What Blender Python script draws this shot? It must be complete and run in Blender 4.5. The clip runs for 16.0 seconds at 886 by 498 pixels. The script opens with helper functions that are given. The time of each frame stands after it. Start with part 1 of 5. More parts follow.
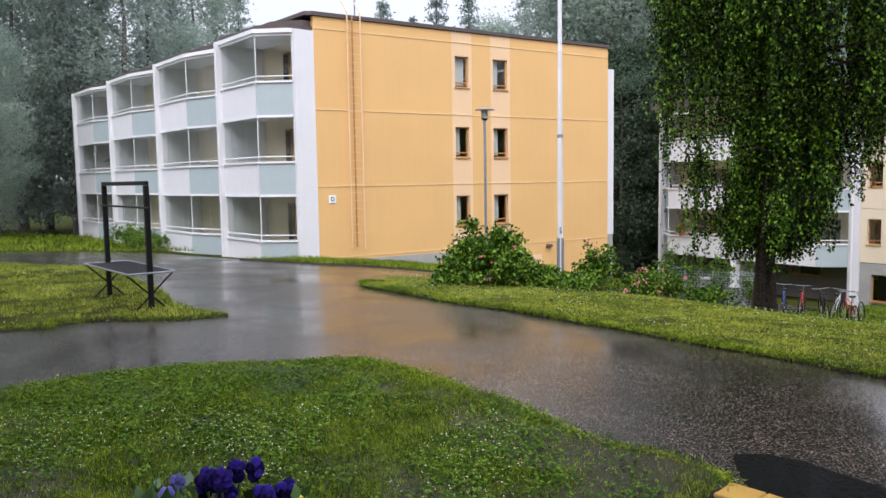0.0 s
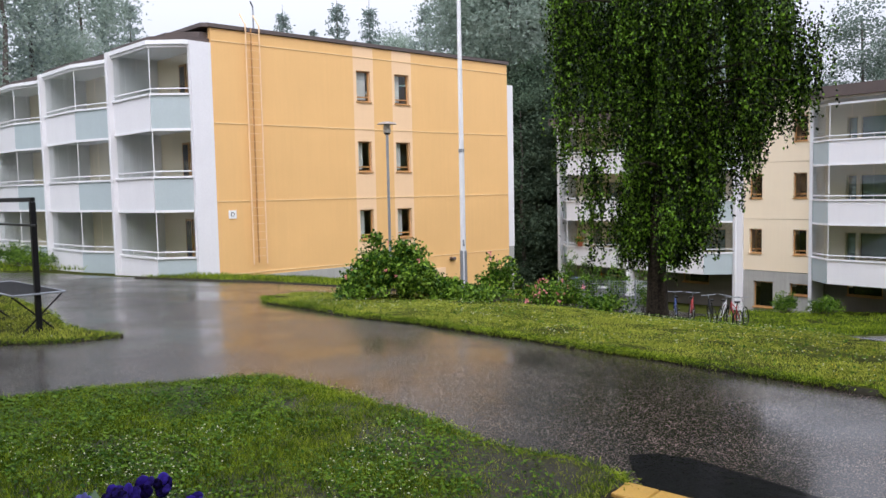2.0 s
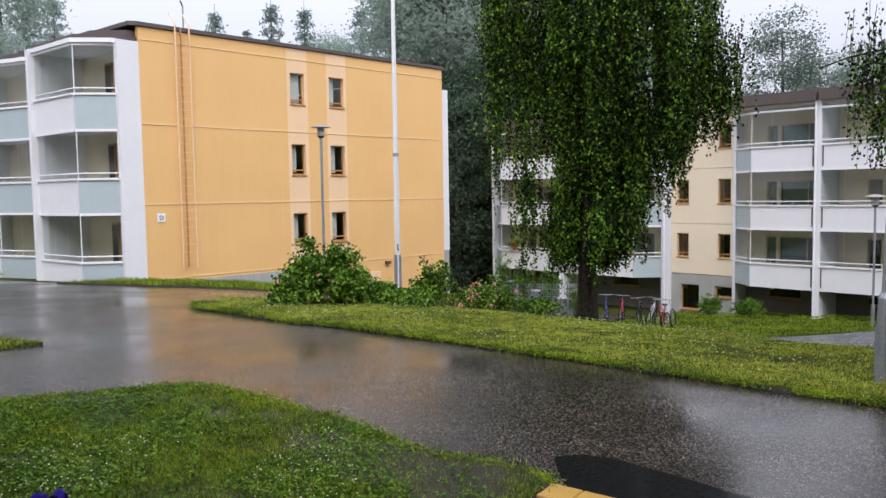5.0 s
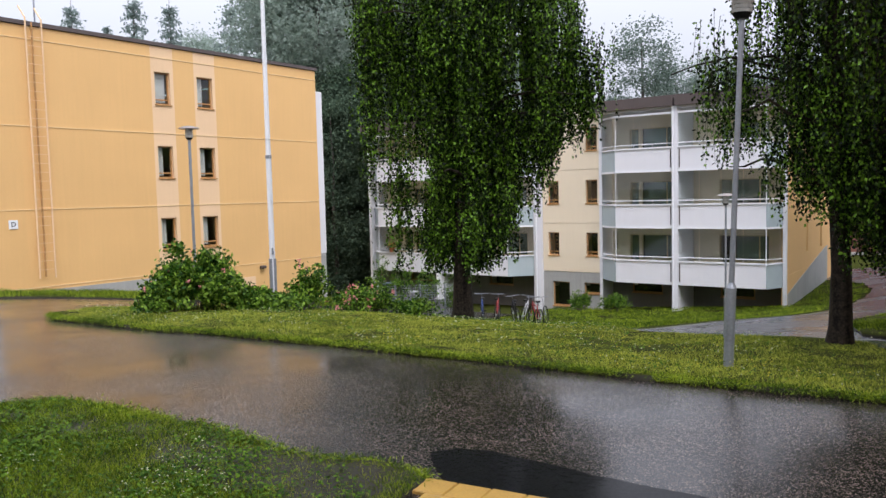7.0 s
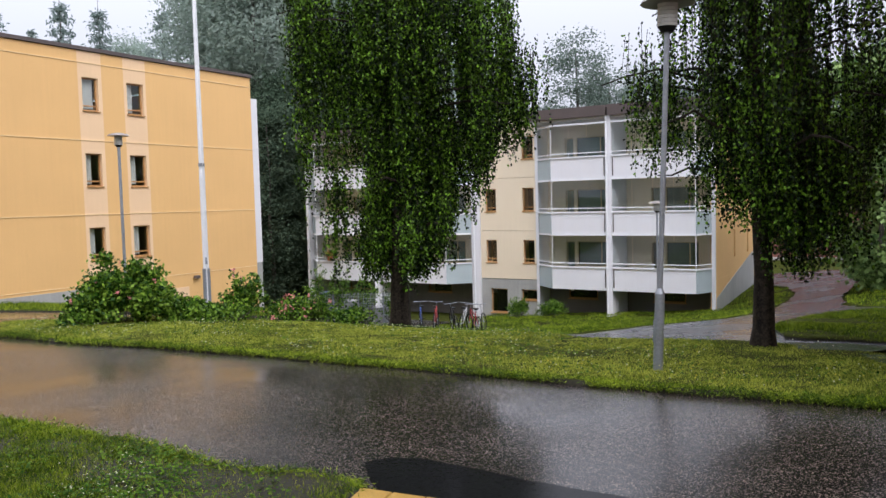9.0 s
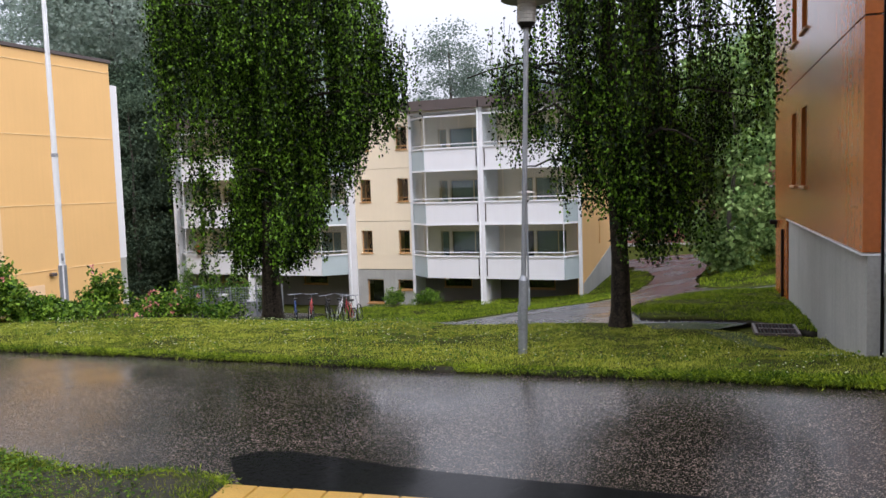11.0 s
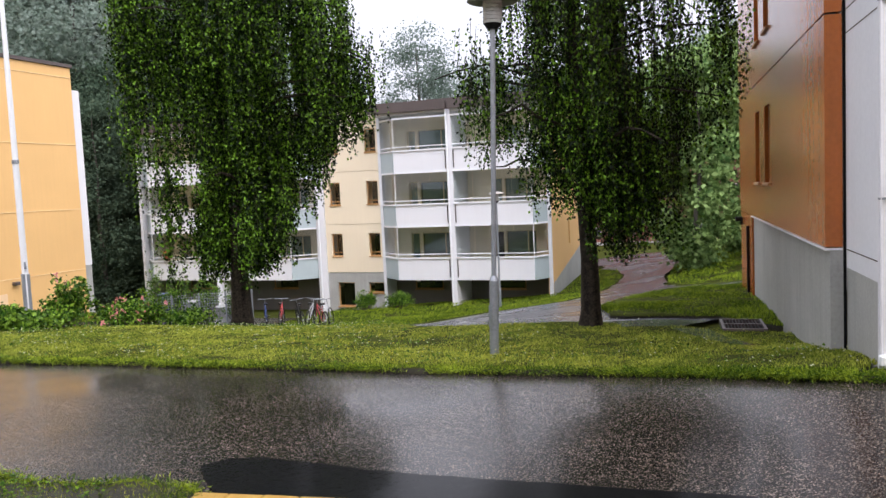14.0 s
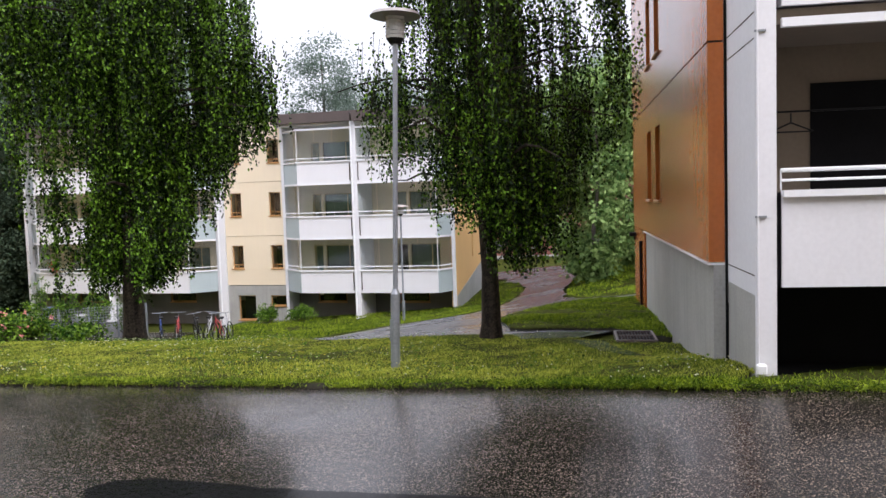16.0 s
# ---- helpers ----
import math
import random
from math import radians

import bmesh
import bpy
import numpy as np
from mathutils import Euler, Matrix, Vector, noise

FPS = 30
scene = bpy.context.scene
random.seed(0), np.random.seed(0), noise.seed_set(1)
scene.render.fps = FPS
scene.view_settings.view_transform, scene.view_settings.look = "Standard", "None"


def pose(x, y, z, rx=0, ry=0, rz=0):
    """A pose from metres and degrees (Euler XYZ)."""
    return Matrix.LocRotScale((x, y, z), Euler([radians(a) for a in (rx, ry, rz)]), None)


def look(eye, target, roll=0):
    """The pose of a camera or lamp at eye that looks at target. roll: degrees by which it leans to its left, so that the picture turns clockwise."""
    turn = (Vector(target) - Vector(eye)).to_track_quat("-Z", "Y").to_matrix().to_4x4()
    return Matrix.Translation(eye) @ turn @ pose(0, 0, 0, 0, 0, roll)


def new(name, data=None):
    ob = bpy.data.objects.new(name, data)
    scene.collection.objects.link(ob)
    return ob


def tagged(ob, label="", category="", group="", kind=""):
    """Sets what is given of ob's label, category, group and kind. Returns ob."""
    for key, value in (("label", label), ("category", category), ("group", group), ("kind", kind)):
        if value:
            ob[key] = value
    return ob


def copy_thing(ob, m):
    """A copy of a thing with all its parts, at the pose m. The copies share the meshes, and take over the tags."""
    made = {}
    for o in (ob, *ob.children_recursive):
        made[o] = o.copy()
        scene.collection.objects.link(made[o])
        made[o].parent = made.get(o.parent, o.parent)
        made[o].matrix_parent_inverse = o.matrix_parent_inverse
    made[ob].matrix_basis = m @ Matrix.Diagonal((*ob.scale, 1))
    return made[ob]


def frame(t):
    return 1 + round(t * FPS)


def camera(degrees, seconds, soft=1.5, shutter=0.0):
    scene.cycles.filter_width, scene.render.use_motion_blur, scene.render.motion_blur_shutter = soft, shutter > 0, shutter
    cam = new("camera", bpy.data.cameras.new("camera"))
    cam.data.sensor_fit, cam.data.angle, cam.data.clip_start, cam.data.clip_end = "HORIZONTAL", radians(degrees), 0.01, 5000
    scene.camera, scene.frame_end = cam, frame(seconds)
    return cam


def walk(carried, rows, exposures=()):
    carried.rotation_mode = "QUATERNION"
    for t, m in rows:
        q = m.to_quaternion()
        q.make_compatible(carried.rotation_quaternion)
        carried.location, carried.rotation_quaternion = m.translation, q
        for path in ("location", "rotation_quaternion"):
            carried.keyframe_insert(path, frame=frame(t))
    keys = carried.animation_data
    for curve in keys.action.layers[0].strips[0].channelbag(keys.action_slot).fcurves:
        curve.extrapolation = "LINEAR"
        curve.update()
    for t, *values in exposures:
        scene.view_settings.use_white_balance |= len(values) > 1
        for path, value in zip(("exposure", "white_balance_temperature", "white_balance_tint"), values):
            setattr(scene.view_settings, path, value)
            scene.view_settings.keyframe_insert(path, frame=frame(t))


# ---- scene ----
import itertools
import mathutils

# camera: held in the hand on a ground-floor balcony, turning from left to right
cam = camera(59.2, 16.0)
PATH = [
    (0, (-0.153, 0.305, 2.343), (-0.146, 2.297, 2.165), -0.9),
    (0.5, (-0.228, 0.183, 2.384), (-0.15, 2.179, 2.285), -0.9),
    (1, (-0.177, 0.184, 2.351), (-0.059, 2.176, 2.221), -1.0),
    (1.5, (-0.185, 0.234, 2.358), (-0.061, 2.224, 2.202), -0.9),
    (2, (-0.151, 0.211, 2.355), (0.101, 2.19, 2.207), -1.2),
    (2.5, (-0.154, 0.207, 2.361), (0.133, 2.181, 2.212), -1.5),
    (3, (-0.149, 0.208, 2.359), (0.109, 2.185, 2.208), -1.4),
    (3.5, (-0.144, 0.199, 2.364), (0.135, 2.175, 2.221), 0.0),
    (4, (-0.141, 0.204, 2.356), (0.159, 2.176, 2.211), -0.6),
    (4.5, (-0.121, 0.2, 2.35), (0.198, 2.168, 2.2), -0.9),
    (5, (-0.083, 0.169, 2.375), (0.329, 2.121, 2.233), -0.9),
    (5.2, (-0.037, 0.145, 2.377), (0.483, 2.073, 2.255), -1.0),
    (7.3, (-0.042, 0.106, 2.347), (0.669, 1.97, 2.207), -1.4),
    (7.5, (-0.03, 0.104, 2.353), (0.678, 1.969, 2.218), -1.5),
    (8, (-0.021, 0.101, 2.353), (0.712, 1.957, 2.219), -1.2),
    (8.5, (-0.004, 0.072, 2.356), (0.787, 1.905, 2.231), -1.0),
    (9, (0.002, 0.063, 2.355), (0.855, 1.867, 2.23), -1.5),
    (11.3, (0.085, -0.081, 2.358), (1.239, 1.543, 2.189), -1.6),
    (11.5, (0.097, -0.048, 2.356), (1.273, 1.56, 2.179), -1.5),
    (12, (0.137, -0.027, 2.345), (1.381, 1.53, 2.173), -1.9),
    (12.5, (0.107, -0.077, 2.349), (1.362, 1.47, 2.179), -1.5),
    (13, (0.098, -0.076, 2.352), (1.335, 1.486, 2.186), -1.8),
    (13.5, (0.096, -0.068, 2.359), (1.299, 1.522, 2.206), -2.1),
    (14, (0.087, -0.071, 2.349), (1.27, 1.534, 2.193), -2.6),
    (14.5, (0.103, -0.071, 2.359), (1.301, 1.522, 2.203), -2.1),
    (15, (0.144, -0.081, 2.352), (1.405, 1.466, 2.228), -1.5),
    (15.5, (0.14, -0.133, 2.351), (1.542, 1.287, 2.214), -1.7),
    (16, (0.111, -0.122, 2.36), (1.482, 1.328, 2.227), -1.8),
]
walk(cam, [(t, look(eye, aim, lean)) for t, eye, aim, lean in PATH], [(0.0, 0.90, 6200, 15), (0.5, 0.88, 6200, 15), (1.0, 0.68, 6200, 15), (1.5, 0.80, 6200, 15), (2.0, 0.86, 6200, 15), (3.0, 0.78, 6200, 15), (9.0, 0.78, 6200, 15), (12.0, 1.02, 6300, 16),
                 (16.0, 1.14, 6350, 16)])

# world: even overcast sky in rain, with a broad weak sun behind the cloud
SUN_DIR = (0.0, -0.9, 0.85)
world = bpy.data.worlds.new("overcast")
scene.world = world
world.use_nodes = True
wn, wl = world.node_tree.nodes, world.node_tree.links
sky = wn.new("ShaderNodeTexSky")
sky.sky_type, sky.sun_disc = "NISHITA", False
sky.sun_elevation, sky.sun_rotation = radians(43), radians(180)
sky.air_density, sky.dust_density, sky.ozone_density = 1.0, 6.0, 1.0
cloud = wn.new("ShaderNodeMix")
cloud.data_type = "RGBA"
cloud.inputs[0].default_value = 0.86
cloud.inputs[7].default_value = (8.6, 8.9, 9.6, 1)
wl.new(sky.outputs[0], cloud.inputs[6])
# an overcast sky: brightest overhead, dimmer towards the horizon
where, split = wn.new("ShaderNodeTexCoord"), wn.new("ShaderNodeSeparateXYZ")
above, lifted, gain, dome = (wn.new("ShaderNodeMath"), wn.new("ShaderNodeMath"), wn.new("ShaderNodeMath"), wn.new("ShaderNodeVectorMath"))
above.operation, lifted.operation, gain.operation, dome.operation = "MAXIMUM", "POWER", "MULTIPLY_ADD", "SCALE"
above.inputs[1].default_value, lifted.inputs[1].default_value = 0.0, 1.3
gain.inputs[1].default_value, gain.inputs[2].default_value = 1.15, 0.42
wl.new(where.outputs["Generated"], split.inputs[0])
wl.new(split.outputs[2], above.inputs[0])
wl.new(above.outputs[0], lifted.inputs[0])
wl.new(lifted.outputs[0], gain.inputs[0])
wl.new(cloud.outputs[2], dome.inputs[0])
wl.new(gain.outputs[0], dome.inputs["Scale"])
wl.new(dome.outputs[0], wn["Background"].inputs[0])
wn["Background"].inputs[1].default_value = 0.12
sun = new("sun", bpy.data.lights.new("sun", "SUN"))
sun.data.energy, sun.data.angle, sun.data.color = 0.78, radians(40), (1.0, 0.98, 0.95)
sun.matrix_world = look(SUN_DIR, (0, 0, 0))


# ---------------------------------------------------------------- materials
def material(name, color, rough=0.7, var=0.12, scale=3.0, fine=40.0, bump=0.0, bump_scale=60.0, metal=0.0, color2=None,
             spec=0.5, streak=0.0, island=0.0, coat=0.0, sub=0.0, skew=1.0):
    """Principled surface with variation at two scales, an optional relief and rain streaks that run down."""
    m = bpy.data.materials.new(name)
    m.use_nodes = True
    n, l = m.node_tree.nodes, m.node_tree.links
    p = n["Principled BSDF"]
    p.inputs["Roughness"].default_value, p.inputs["Metallic"].default_value = rough, metal
    p.inputs["Specular IOR Level"].default_value = spec
    p.inputs["Coat Weight"].default_value = coat
    tc = n.new("ShaderNodeTexCoord")
    big, small = n.new("ShaderNodeTexNoise"), n.new("ShaderNodeTexNoise")
    big.inputs["Scale"].default_value, small.inputs["Scale"].default_value = scale, fine
    big.inputs["Detail"].default_value = 5
    for q in (big, small):
        l.new(tc.outputs["Object"], q.inputs["Vector"])
    add = n.new("ShaderNodeMath")
    add.operation = "ADD"
    l.new(big.outputs[0], add.inputs[0])
    l.new(small.outputs[0], add.inputs[1])
    last = add.outputs[0]
    if streak:
        mp, st = n.new("ShaderNodeMapping"), n.new("ShaderNodeTexNoise")
        mp.inputs["Scale"].default_value = (5, 5, 0.25)
        st.inputs["Scale"].default_value = 1.6
        l.new(tc.outputs["Object"], mp.inputs[0])
        l.new(mp.outputs[0], st.inputs["Vector"])
        ma = n.new("ShaderNodeMath")
        ma.operation = "MULTIPLY_ADD"
        l.new(st.outputs[0], ma.inputs[0])
        ma.inputs[1].default_value = streak
        l.new(last, ma.inputs[2])
        sb = n.new("ShaderNodeMath")
        sb.operation = "SUBTRACT"
        l.new(ma.outputs[0], sb.inputs[0])
        sb.inputs[1].default_value = streak * 0.5
        last = sb.outputs[0]
    if island:
        ge = n.new("ShaderNodeNewGeometry")
        ma = n.new("ShaderNodeMath")
        ma.operation = "MULTIPLY_ADD"
        l.new(ge.outputs["Random Per Island"], ma.inputs[0])
        ma.inputs[1].default_value = island
        l.new(last, ma.inputs[2])
        sb = n.new("ShaderNodeMath")
        sb.operation = "SUBTRACT"
        l.new(ma.outputs[0], sb.inputs[0])
        sb.inputs[1].default_value = island * 0.5
        last = sb.outputs[0]
    ramp = n.new("ShaderNodeMapRange")
    ramp.inputs[1].default_value, ramp.inputs[2].default_value = 0.6, 1.4
    l.new(last, ramp.inputs[0])
    share = ramp.outputs[0]
    if skew != 1.0:
        pw = n.new("ShaderNodeMath")
        pw.operation = "POWER"
        l.new(share, pw.inputs[0])
        pw.inputs[1].default_value = skew
        share = pw.outputs[0]
    mix = n.new("ShaderNodeMix")
    mix.data_type = "RGBA"
    c = Vector(color)
    lo = c * (1 - var) if color2 is None else c
    hi = c * (1 + var) if color2 is None else Vector(color2)
    mix.inputs[6].default_value, mix.inputs[7].default_value = (*lo, 1), (*hi, 1)
    l.new(share, mix.inputs[0])
    l.new(mix.outputs[2], p.inputs["Base Color"])
    if bump:
        bn, bu = n.new("ShaderNodeTexNoise"), n.new("ShaderNodeBump")
        bn.inputs["Scale"].default_value, bn.inputs["Detail"].default_value = bump_scale, 4
        l.new(tc.outputs["Object"], bn.inputs["Vector"])
        l.new(bn.outputs[0], bu.inputs["Height"])
        bu.inputs["Strength"].default_value, bu.inputs["Distance"].default_value = bump, 0.01
        l.new(bu.outputs[0], p.inputs["Normal"])
    if sub:
        tr, ms = n.new("ShaderNodeBsdfTranslucent"), n.new("ShaderNodeMixShader")
        l.new(mix.outputs[2], tr.inputs[0])
        ms.inputs[0].default_value = sub
        l.new(p.outputs[0], ms.inputs[1])
        l.new(tr.outputs[0], ms.inputs[2])
        l.new(ms.outputs[0], n["Material Output"].inputs[0])
    return m


def glass_material(name, tint=(0.92, 0.95, 0.95)):
    """Thin window glass: clear, with a mirror film that grows towards grazing angles."""
    m = bpy.data.materials.new(name)
    m.use_nodes = True
    n, l = m.node_tree.nodes, m.node_tree.links
    gl, tr, mx, fr, pw, ma = (n.new("ShaderNodeBsdfGlossy"), n.new("ShaderNodeBsdfTransparent"), n.new("ShaderNodeMixShader"),
                              n.new("ShaderNodeLayerWeight"), n.new("ShaderNodeMath"), n.new("ShaderNodeMath"))
    gl.inputs["Roughness"].default_value = 0.02
    tr.inputs[0].default_value = (*tint, 1)
    fr.inputs[0].default_value = 0.5
    pw.operation, ma.operation = "POWER", "MULTIPLY_ADD"
    pw.inputs[1].default_value, ma.inputs[1].default_value, ma.inputs[2].default_value = 4.0, 0.6, 0.045
    l.new(fr.outputs["Facing"], pw.inputs[0])
    l.new(pw.outputs[0], ma.inputs[0])
    l.new(ma.outputs[0], mx.inputs[0])
    l.new(tr.outputs[0], mx.inputs[1])
    l.new(gl.outputs[0], mx.inputs[2])
    l.new(mx.outputs[0], n["Material Output"].inputs[0])
    return m


def asphalt_material(name, film=(0.25, 0.12), grit=1.0, stones=((0.008, 0.0065, 0.0055), (0.45, 0.35, 0.27)), coat=1.0):
    """Rain-wet asphalt: gritty stones under a film of water, rougher where the stones stand out, still where water pools."""
    m = bpy.data.materials.new(name)
    m.use_nodes = True
    n, l = m.node_tree.nodes, m.node_tree.links
    p = n["Principled BSDF"]
    tc = n.new("ShaderNodeTexCoord")
    pool, stone, wave, tone, drop = (n.new("ShaderNodeTexNoise"), n.new("ShaderNodeTexVoronoi"), n.new("ShaderNodeTexNoise"), n.new("ShaderNodeTexNoise"),
                                     n.new("ShaderNodeTexVoronoi"))
    for q, s, d in ((pool, 0.4, 5), (wave, 16, 3), (tone, 0.9, 6)):
        q.inputs["Scale"].default_value, q.inputs["Detail"].default_value = s, d
        l.new(tc.outputs["Object"], q.inputs["Vector"])
    stone.inputs["Scale"].default_value, drop.inputs["Scale"].default_value = 100, 9
    for q in (stone, drop):
        l.new(tc.outputs["Object"], q.inputs["Vector"])
    pm = n.new("ShaderNodeMapRange")
    pm.inputs[1].default_value, pm.inputs[2].default_value = 0.42, 0.58
    l.new(pool.outputs[0], pm.inputs[0])
    ro = n.new("ShaderNodeMapRange")
    ro.inputs[3].default_value, ro.inputs[4].default_value = film
    l.new(pm.outputs[0], ro.inputs[0])
    p.inputs["Coat Weight"].default_value, p.inputs["Coat IOR"].default_value = coat, 1.42
    l.new(ro.outputs[0], p.inputs["Coat Roughness"])
    p.inputs["Roughness"].default_value, p.inputs["Specular IOR Level"].default_value = 0.6, 0.04
    cr, sep = n.new("ShaderNodeMix"), n.new("ShaderNodeSeparateColor")
    cr.data_type = "RGBA"
    cr.inputs[6].default_value, cr.inputs[7].default_value = (*stones[0], 1), (*stones[1], 1)
    l.new(stone.outputs["Color"], sep.inputs[0])
    pw = n.new("ShaderNodeMath")
    pw.operation = "POWER"
    l.new(sep.outputs[0], pw.inputs[0])
    pw.inputs[1].default_value = 7.0
    ad = n.new("ShaderNodeMath")
    ad.operation = "MULTIPLY"
    l.new(pw.outputs[0], ad.inputs[0])
    l.new(tone.outputs[0], ad.inputs[1])
    l.new(ad.outputs[0], cr.inputs[0])
    l.new(cr.outputs[2], p.inputs["Base Color"])
    b1, b2, b3 = n.new("ShaderNodeBump"), n.new("ShaderNodeBump"), n.new("ShaderNodeBump")
    b1.inputs["Strength"].default_value, b1.inputs["Distance"].default_value = 0.8 * grit, 0.008
    l.new(sep.outputs[0], b1.inputs["Height"])
    l.new(b1.outputs[0], p.inputs["Normal"])
    sm = n.new("ShaderNodeMapRange")
    sm.inputs[3].default_value, sm.inputs[4].default_value = 0.28 * grit, 0.07 * grit
    l.new(pm.outputs[0], sm.inputs[0])
    l.new(sm.outputs[0], b2.inputs["Strength"])
    b2.inputs["Distance"].default_value = 0.006
    l.new(sep.outputs[0], b2.inputs["Height"])
    b3.inputs["Strength"].default_value, b3.inputs["Distance"].default_value = 0.16, 0.007
    l.new(wave.outputs[0], b3.inputs["Height"])
    l.new(b2.outputs[0], b3.inputs["Normal"])
    l.new(b3.outputs[0], p.inputs["Coat Normal"])
    return m


YELLOW = material("ochre render", (0.735, 0.45, 0.18), 0.75, 0.06, 0.5, 30, 0.15, 90, streak=0.5)
PALE = material("pale ochre render", (0.79, 0.55, 0.33), 0.75, 0.06, 0.6, 30, 0.15, 90, streak=0.4)
CREAM = material("cream render", (0.78, 0.67, 0.50), 0.75, 0.05, 0.5, 30, 0.15, 90, streak=0.5)
WHITE = material("white painted concrete", (0.72, 0.72, 0.745), 0.65, 0.05, 0.7, 20, 0.03, 70, streak=0.4)
WHITE_METAL = material("white enamelled metal", (0.78, 0.79, 0.81), 0.35, 0.04, 1.5, 20)
BLUEGREY = material("blue-grey balcony board", (0.40, 0.47, 0.49), 0.45, 0.05, 1.2, 15, streak=0.4)
CONCRETE = material("grey concrete", (0.36, 0.36, 0.34), 0.55, 0.16, 1.2, 26, 0.25, 50, streak=0.8)
ORANGE = material("wet orange board", (0.40, 0.115, 0.022), 0.22, 0.14, 0.9, 18, 0.03, 30, streak=0.9)
DARKJOINT = material("dark joint", (0.05, 0.035, 0.025), 0.8, 0.2)
OCHREJOINT = material("ochre joint", (0.82, 0.62, 0.34), 0.8, 0.1)
ROOF = material("brown roof metal", (0.085, 0.065, 0.06), 0.45, 0.15, 1.0, 20, streak=0.4)
FRAME = material("ochre wooden frame", (0.42, 0.22, 0.075), 0.5, 0.12, 4, 60)
PALEFRAME = material("pale yellow wooden frame", (0.55, 0.46, 0.29), 0.5, 0.1, 4, 60)
BLIND = material("grey-green blind", (0.19, 0.24, 0.21), 0.8, 0.12, 3, 50, streak=.4)
CURTAIN = material("pale curtain", (0.62, 0.60, 0.56), 0.9, 0.12, 2, 40)
# basement grey taken darker to hold the shade under the balconies
DARKWALL = material("basement render darkened for shade", (0.16, 0.155, 0.145), 0.8, 0.15, 1, 20, streak=.5)
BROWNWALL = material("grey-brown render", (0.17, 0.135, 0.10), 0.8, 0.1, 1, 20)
# near-black colour that stands for shade in rooms, voids and gaps
SHADEBLACK = material("shade black", (0.008, 0.008, 0.009), 0.9, 0.2, spec=0.1)
GLASS = glass_material("window glass")
DIMGLASS = material("dim inner glass", (0.05, 0.052, 0.055), 0.12, 0.2, 1.5, 10)
ASPHALT = asphalt_material("wet asphalt")
NEWASPHALT = asphalt_material("wet new asphalt", (0.16, 0.08), 0.3, ((0.003, 0.003, 0.003), (0.012, 0.012, 0.013)), 0.45)
# far paths: stones paled to stand for the reflected sky and fog
PALEASPHALT = asphalt_material("wet asphalt paled for sky sheen", (0.30, 0.2), 0.9, ((0.035, 0.033, 0.038), (0.26, 0.25, 0.27)), 1.0)
BUSHLEAF = material("bush leaf", (0.07, 0.14, 0.04), 0.6, 0.3, 0.8, 8, color2=(0.36, 0.50, 0.18), island=0.8, sub=0.35, spec=0.1)
# bare mud; its dark colour also draws the shadow on lawn skirts
MUDSHADE = material("wet mud", (0.010, 0.009, 0.006), 0.5, 0.3, 2.5, 30, 0.9, 12, color2=(0.042, 0.038, 0.024), spec=0.12)
SOIL = material("lawn ground", (0.016, 0.016, 0.007), 0.95, 0.3, 1.5, 30, 0.7, 25, color2=(0.070, 0.085, 0.014), spec=0.02)
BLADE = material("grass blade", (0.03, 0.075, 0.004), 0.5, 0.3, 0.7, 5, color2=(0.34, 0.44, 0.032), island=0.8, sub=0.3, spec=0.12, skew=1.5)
PALEBLADE = material("yellowish grass blade", (0.10, 0.15, 0.012), 0.6, 0.3, 0.5, 4, color2=(0.50, 0.53, 0.085), island=0.8, sub=0.3, spec=0.12, skew=1.3)
CLOVERLEAF = material("clover leaf", (0.025, 0.07, 0.006), 0.5, 0.3, 0.8, 8, color2=(0.12, 0.21, 0.016), island=1.1, sub=0.2, spec=0.05, skew=1.5)
STEEL = material("galvanised steel", (0.28, 0.30, 0.33), 0.45, 0.2, 3, 30, metal=0.5, streak=0.4)
BLACKSTEEL = material("black painted steel", (0.008, 0.008, 0.009), 0.5, 0.2, 6, 60, spec=0.2)
BARK = material("wet birch bark", (0.003, 0.002, 0.002), 0.7, 0.3, 11, 26, 1.0, 18, color2=(0.052, 0.041, 0.030), spec=0.12, streak=1.2)
LEAF = material("birch leaf", (0.003, 0.011, 0.001), 0.38, 0.3, 0.9, 7, color2=(0.14, 0.28, 0.022), island=1.1, sub=0.10, spec=0.12, skew=3.2)
ROSELEAF = material("shrub leaf", (0.016, 0.06, 0.004), 0.45, 0.3, 1.0, 12, color2=(0.20, 0.33, 0.035), island=1.1, sub=0.2, spec=0.15, skew=1.7)
# leaf and needle colours paled to carry the rain haze of distance
FORESTLEAF = material("forest leaf paled for haze", (0.22, 0.285, 0.235), 0.8, 0.3, 0.25, 3, color2=(0.42, 0.49, 0.42), island=0.25, sub=0.7, spec=0.05)
NEEDLE = material("spruce needle paled for haze", (0.17, 0.225, 0.205), 0.8, 0.3, 0.3, 4, color2=(0.38, 0.44, 0.41), island=0.25, sub=0.7, spec=0.05)
# leaf colour darkened to put shade at the foot of the wood
SHADELEAF = material("leaf darkened for shade", (0.035, 0.06, 0.038), 0.8, 0.3, 0.4, 4, color2=(0.11, 0.155, 0.10), island=0.5, sub=0.3, spec=0.05)
# a middle tone: less of the haze mixed into the leaf colour
HAZELEAF = material("birch leaf tinted for haze", (0.10, 0.14, 0.115), 0.8, 0.3, 0.3, 4, color2=(0.25, 0.31, 0.26), island=0.4, sub=0.4, spec=0.05)
WOOD = material("forest trunk", (0.10, 0.085, 0.075), 0.9, 0.3, 2, 20, 0.6, 20)
BRICK = material("dull red brick", (0.19, 0.075, 0.055), 0.8, 0.15, 1, 20)
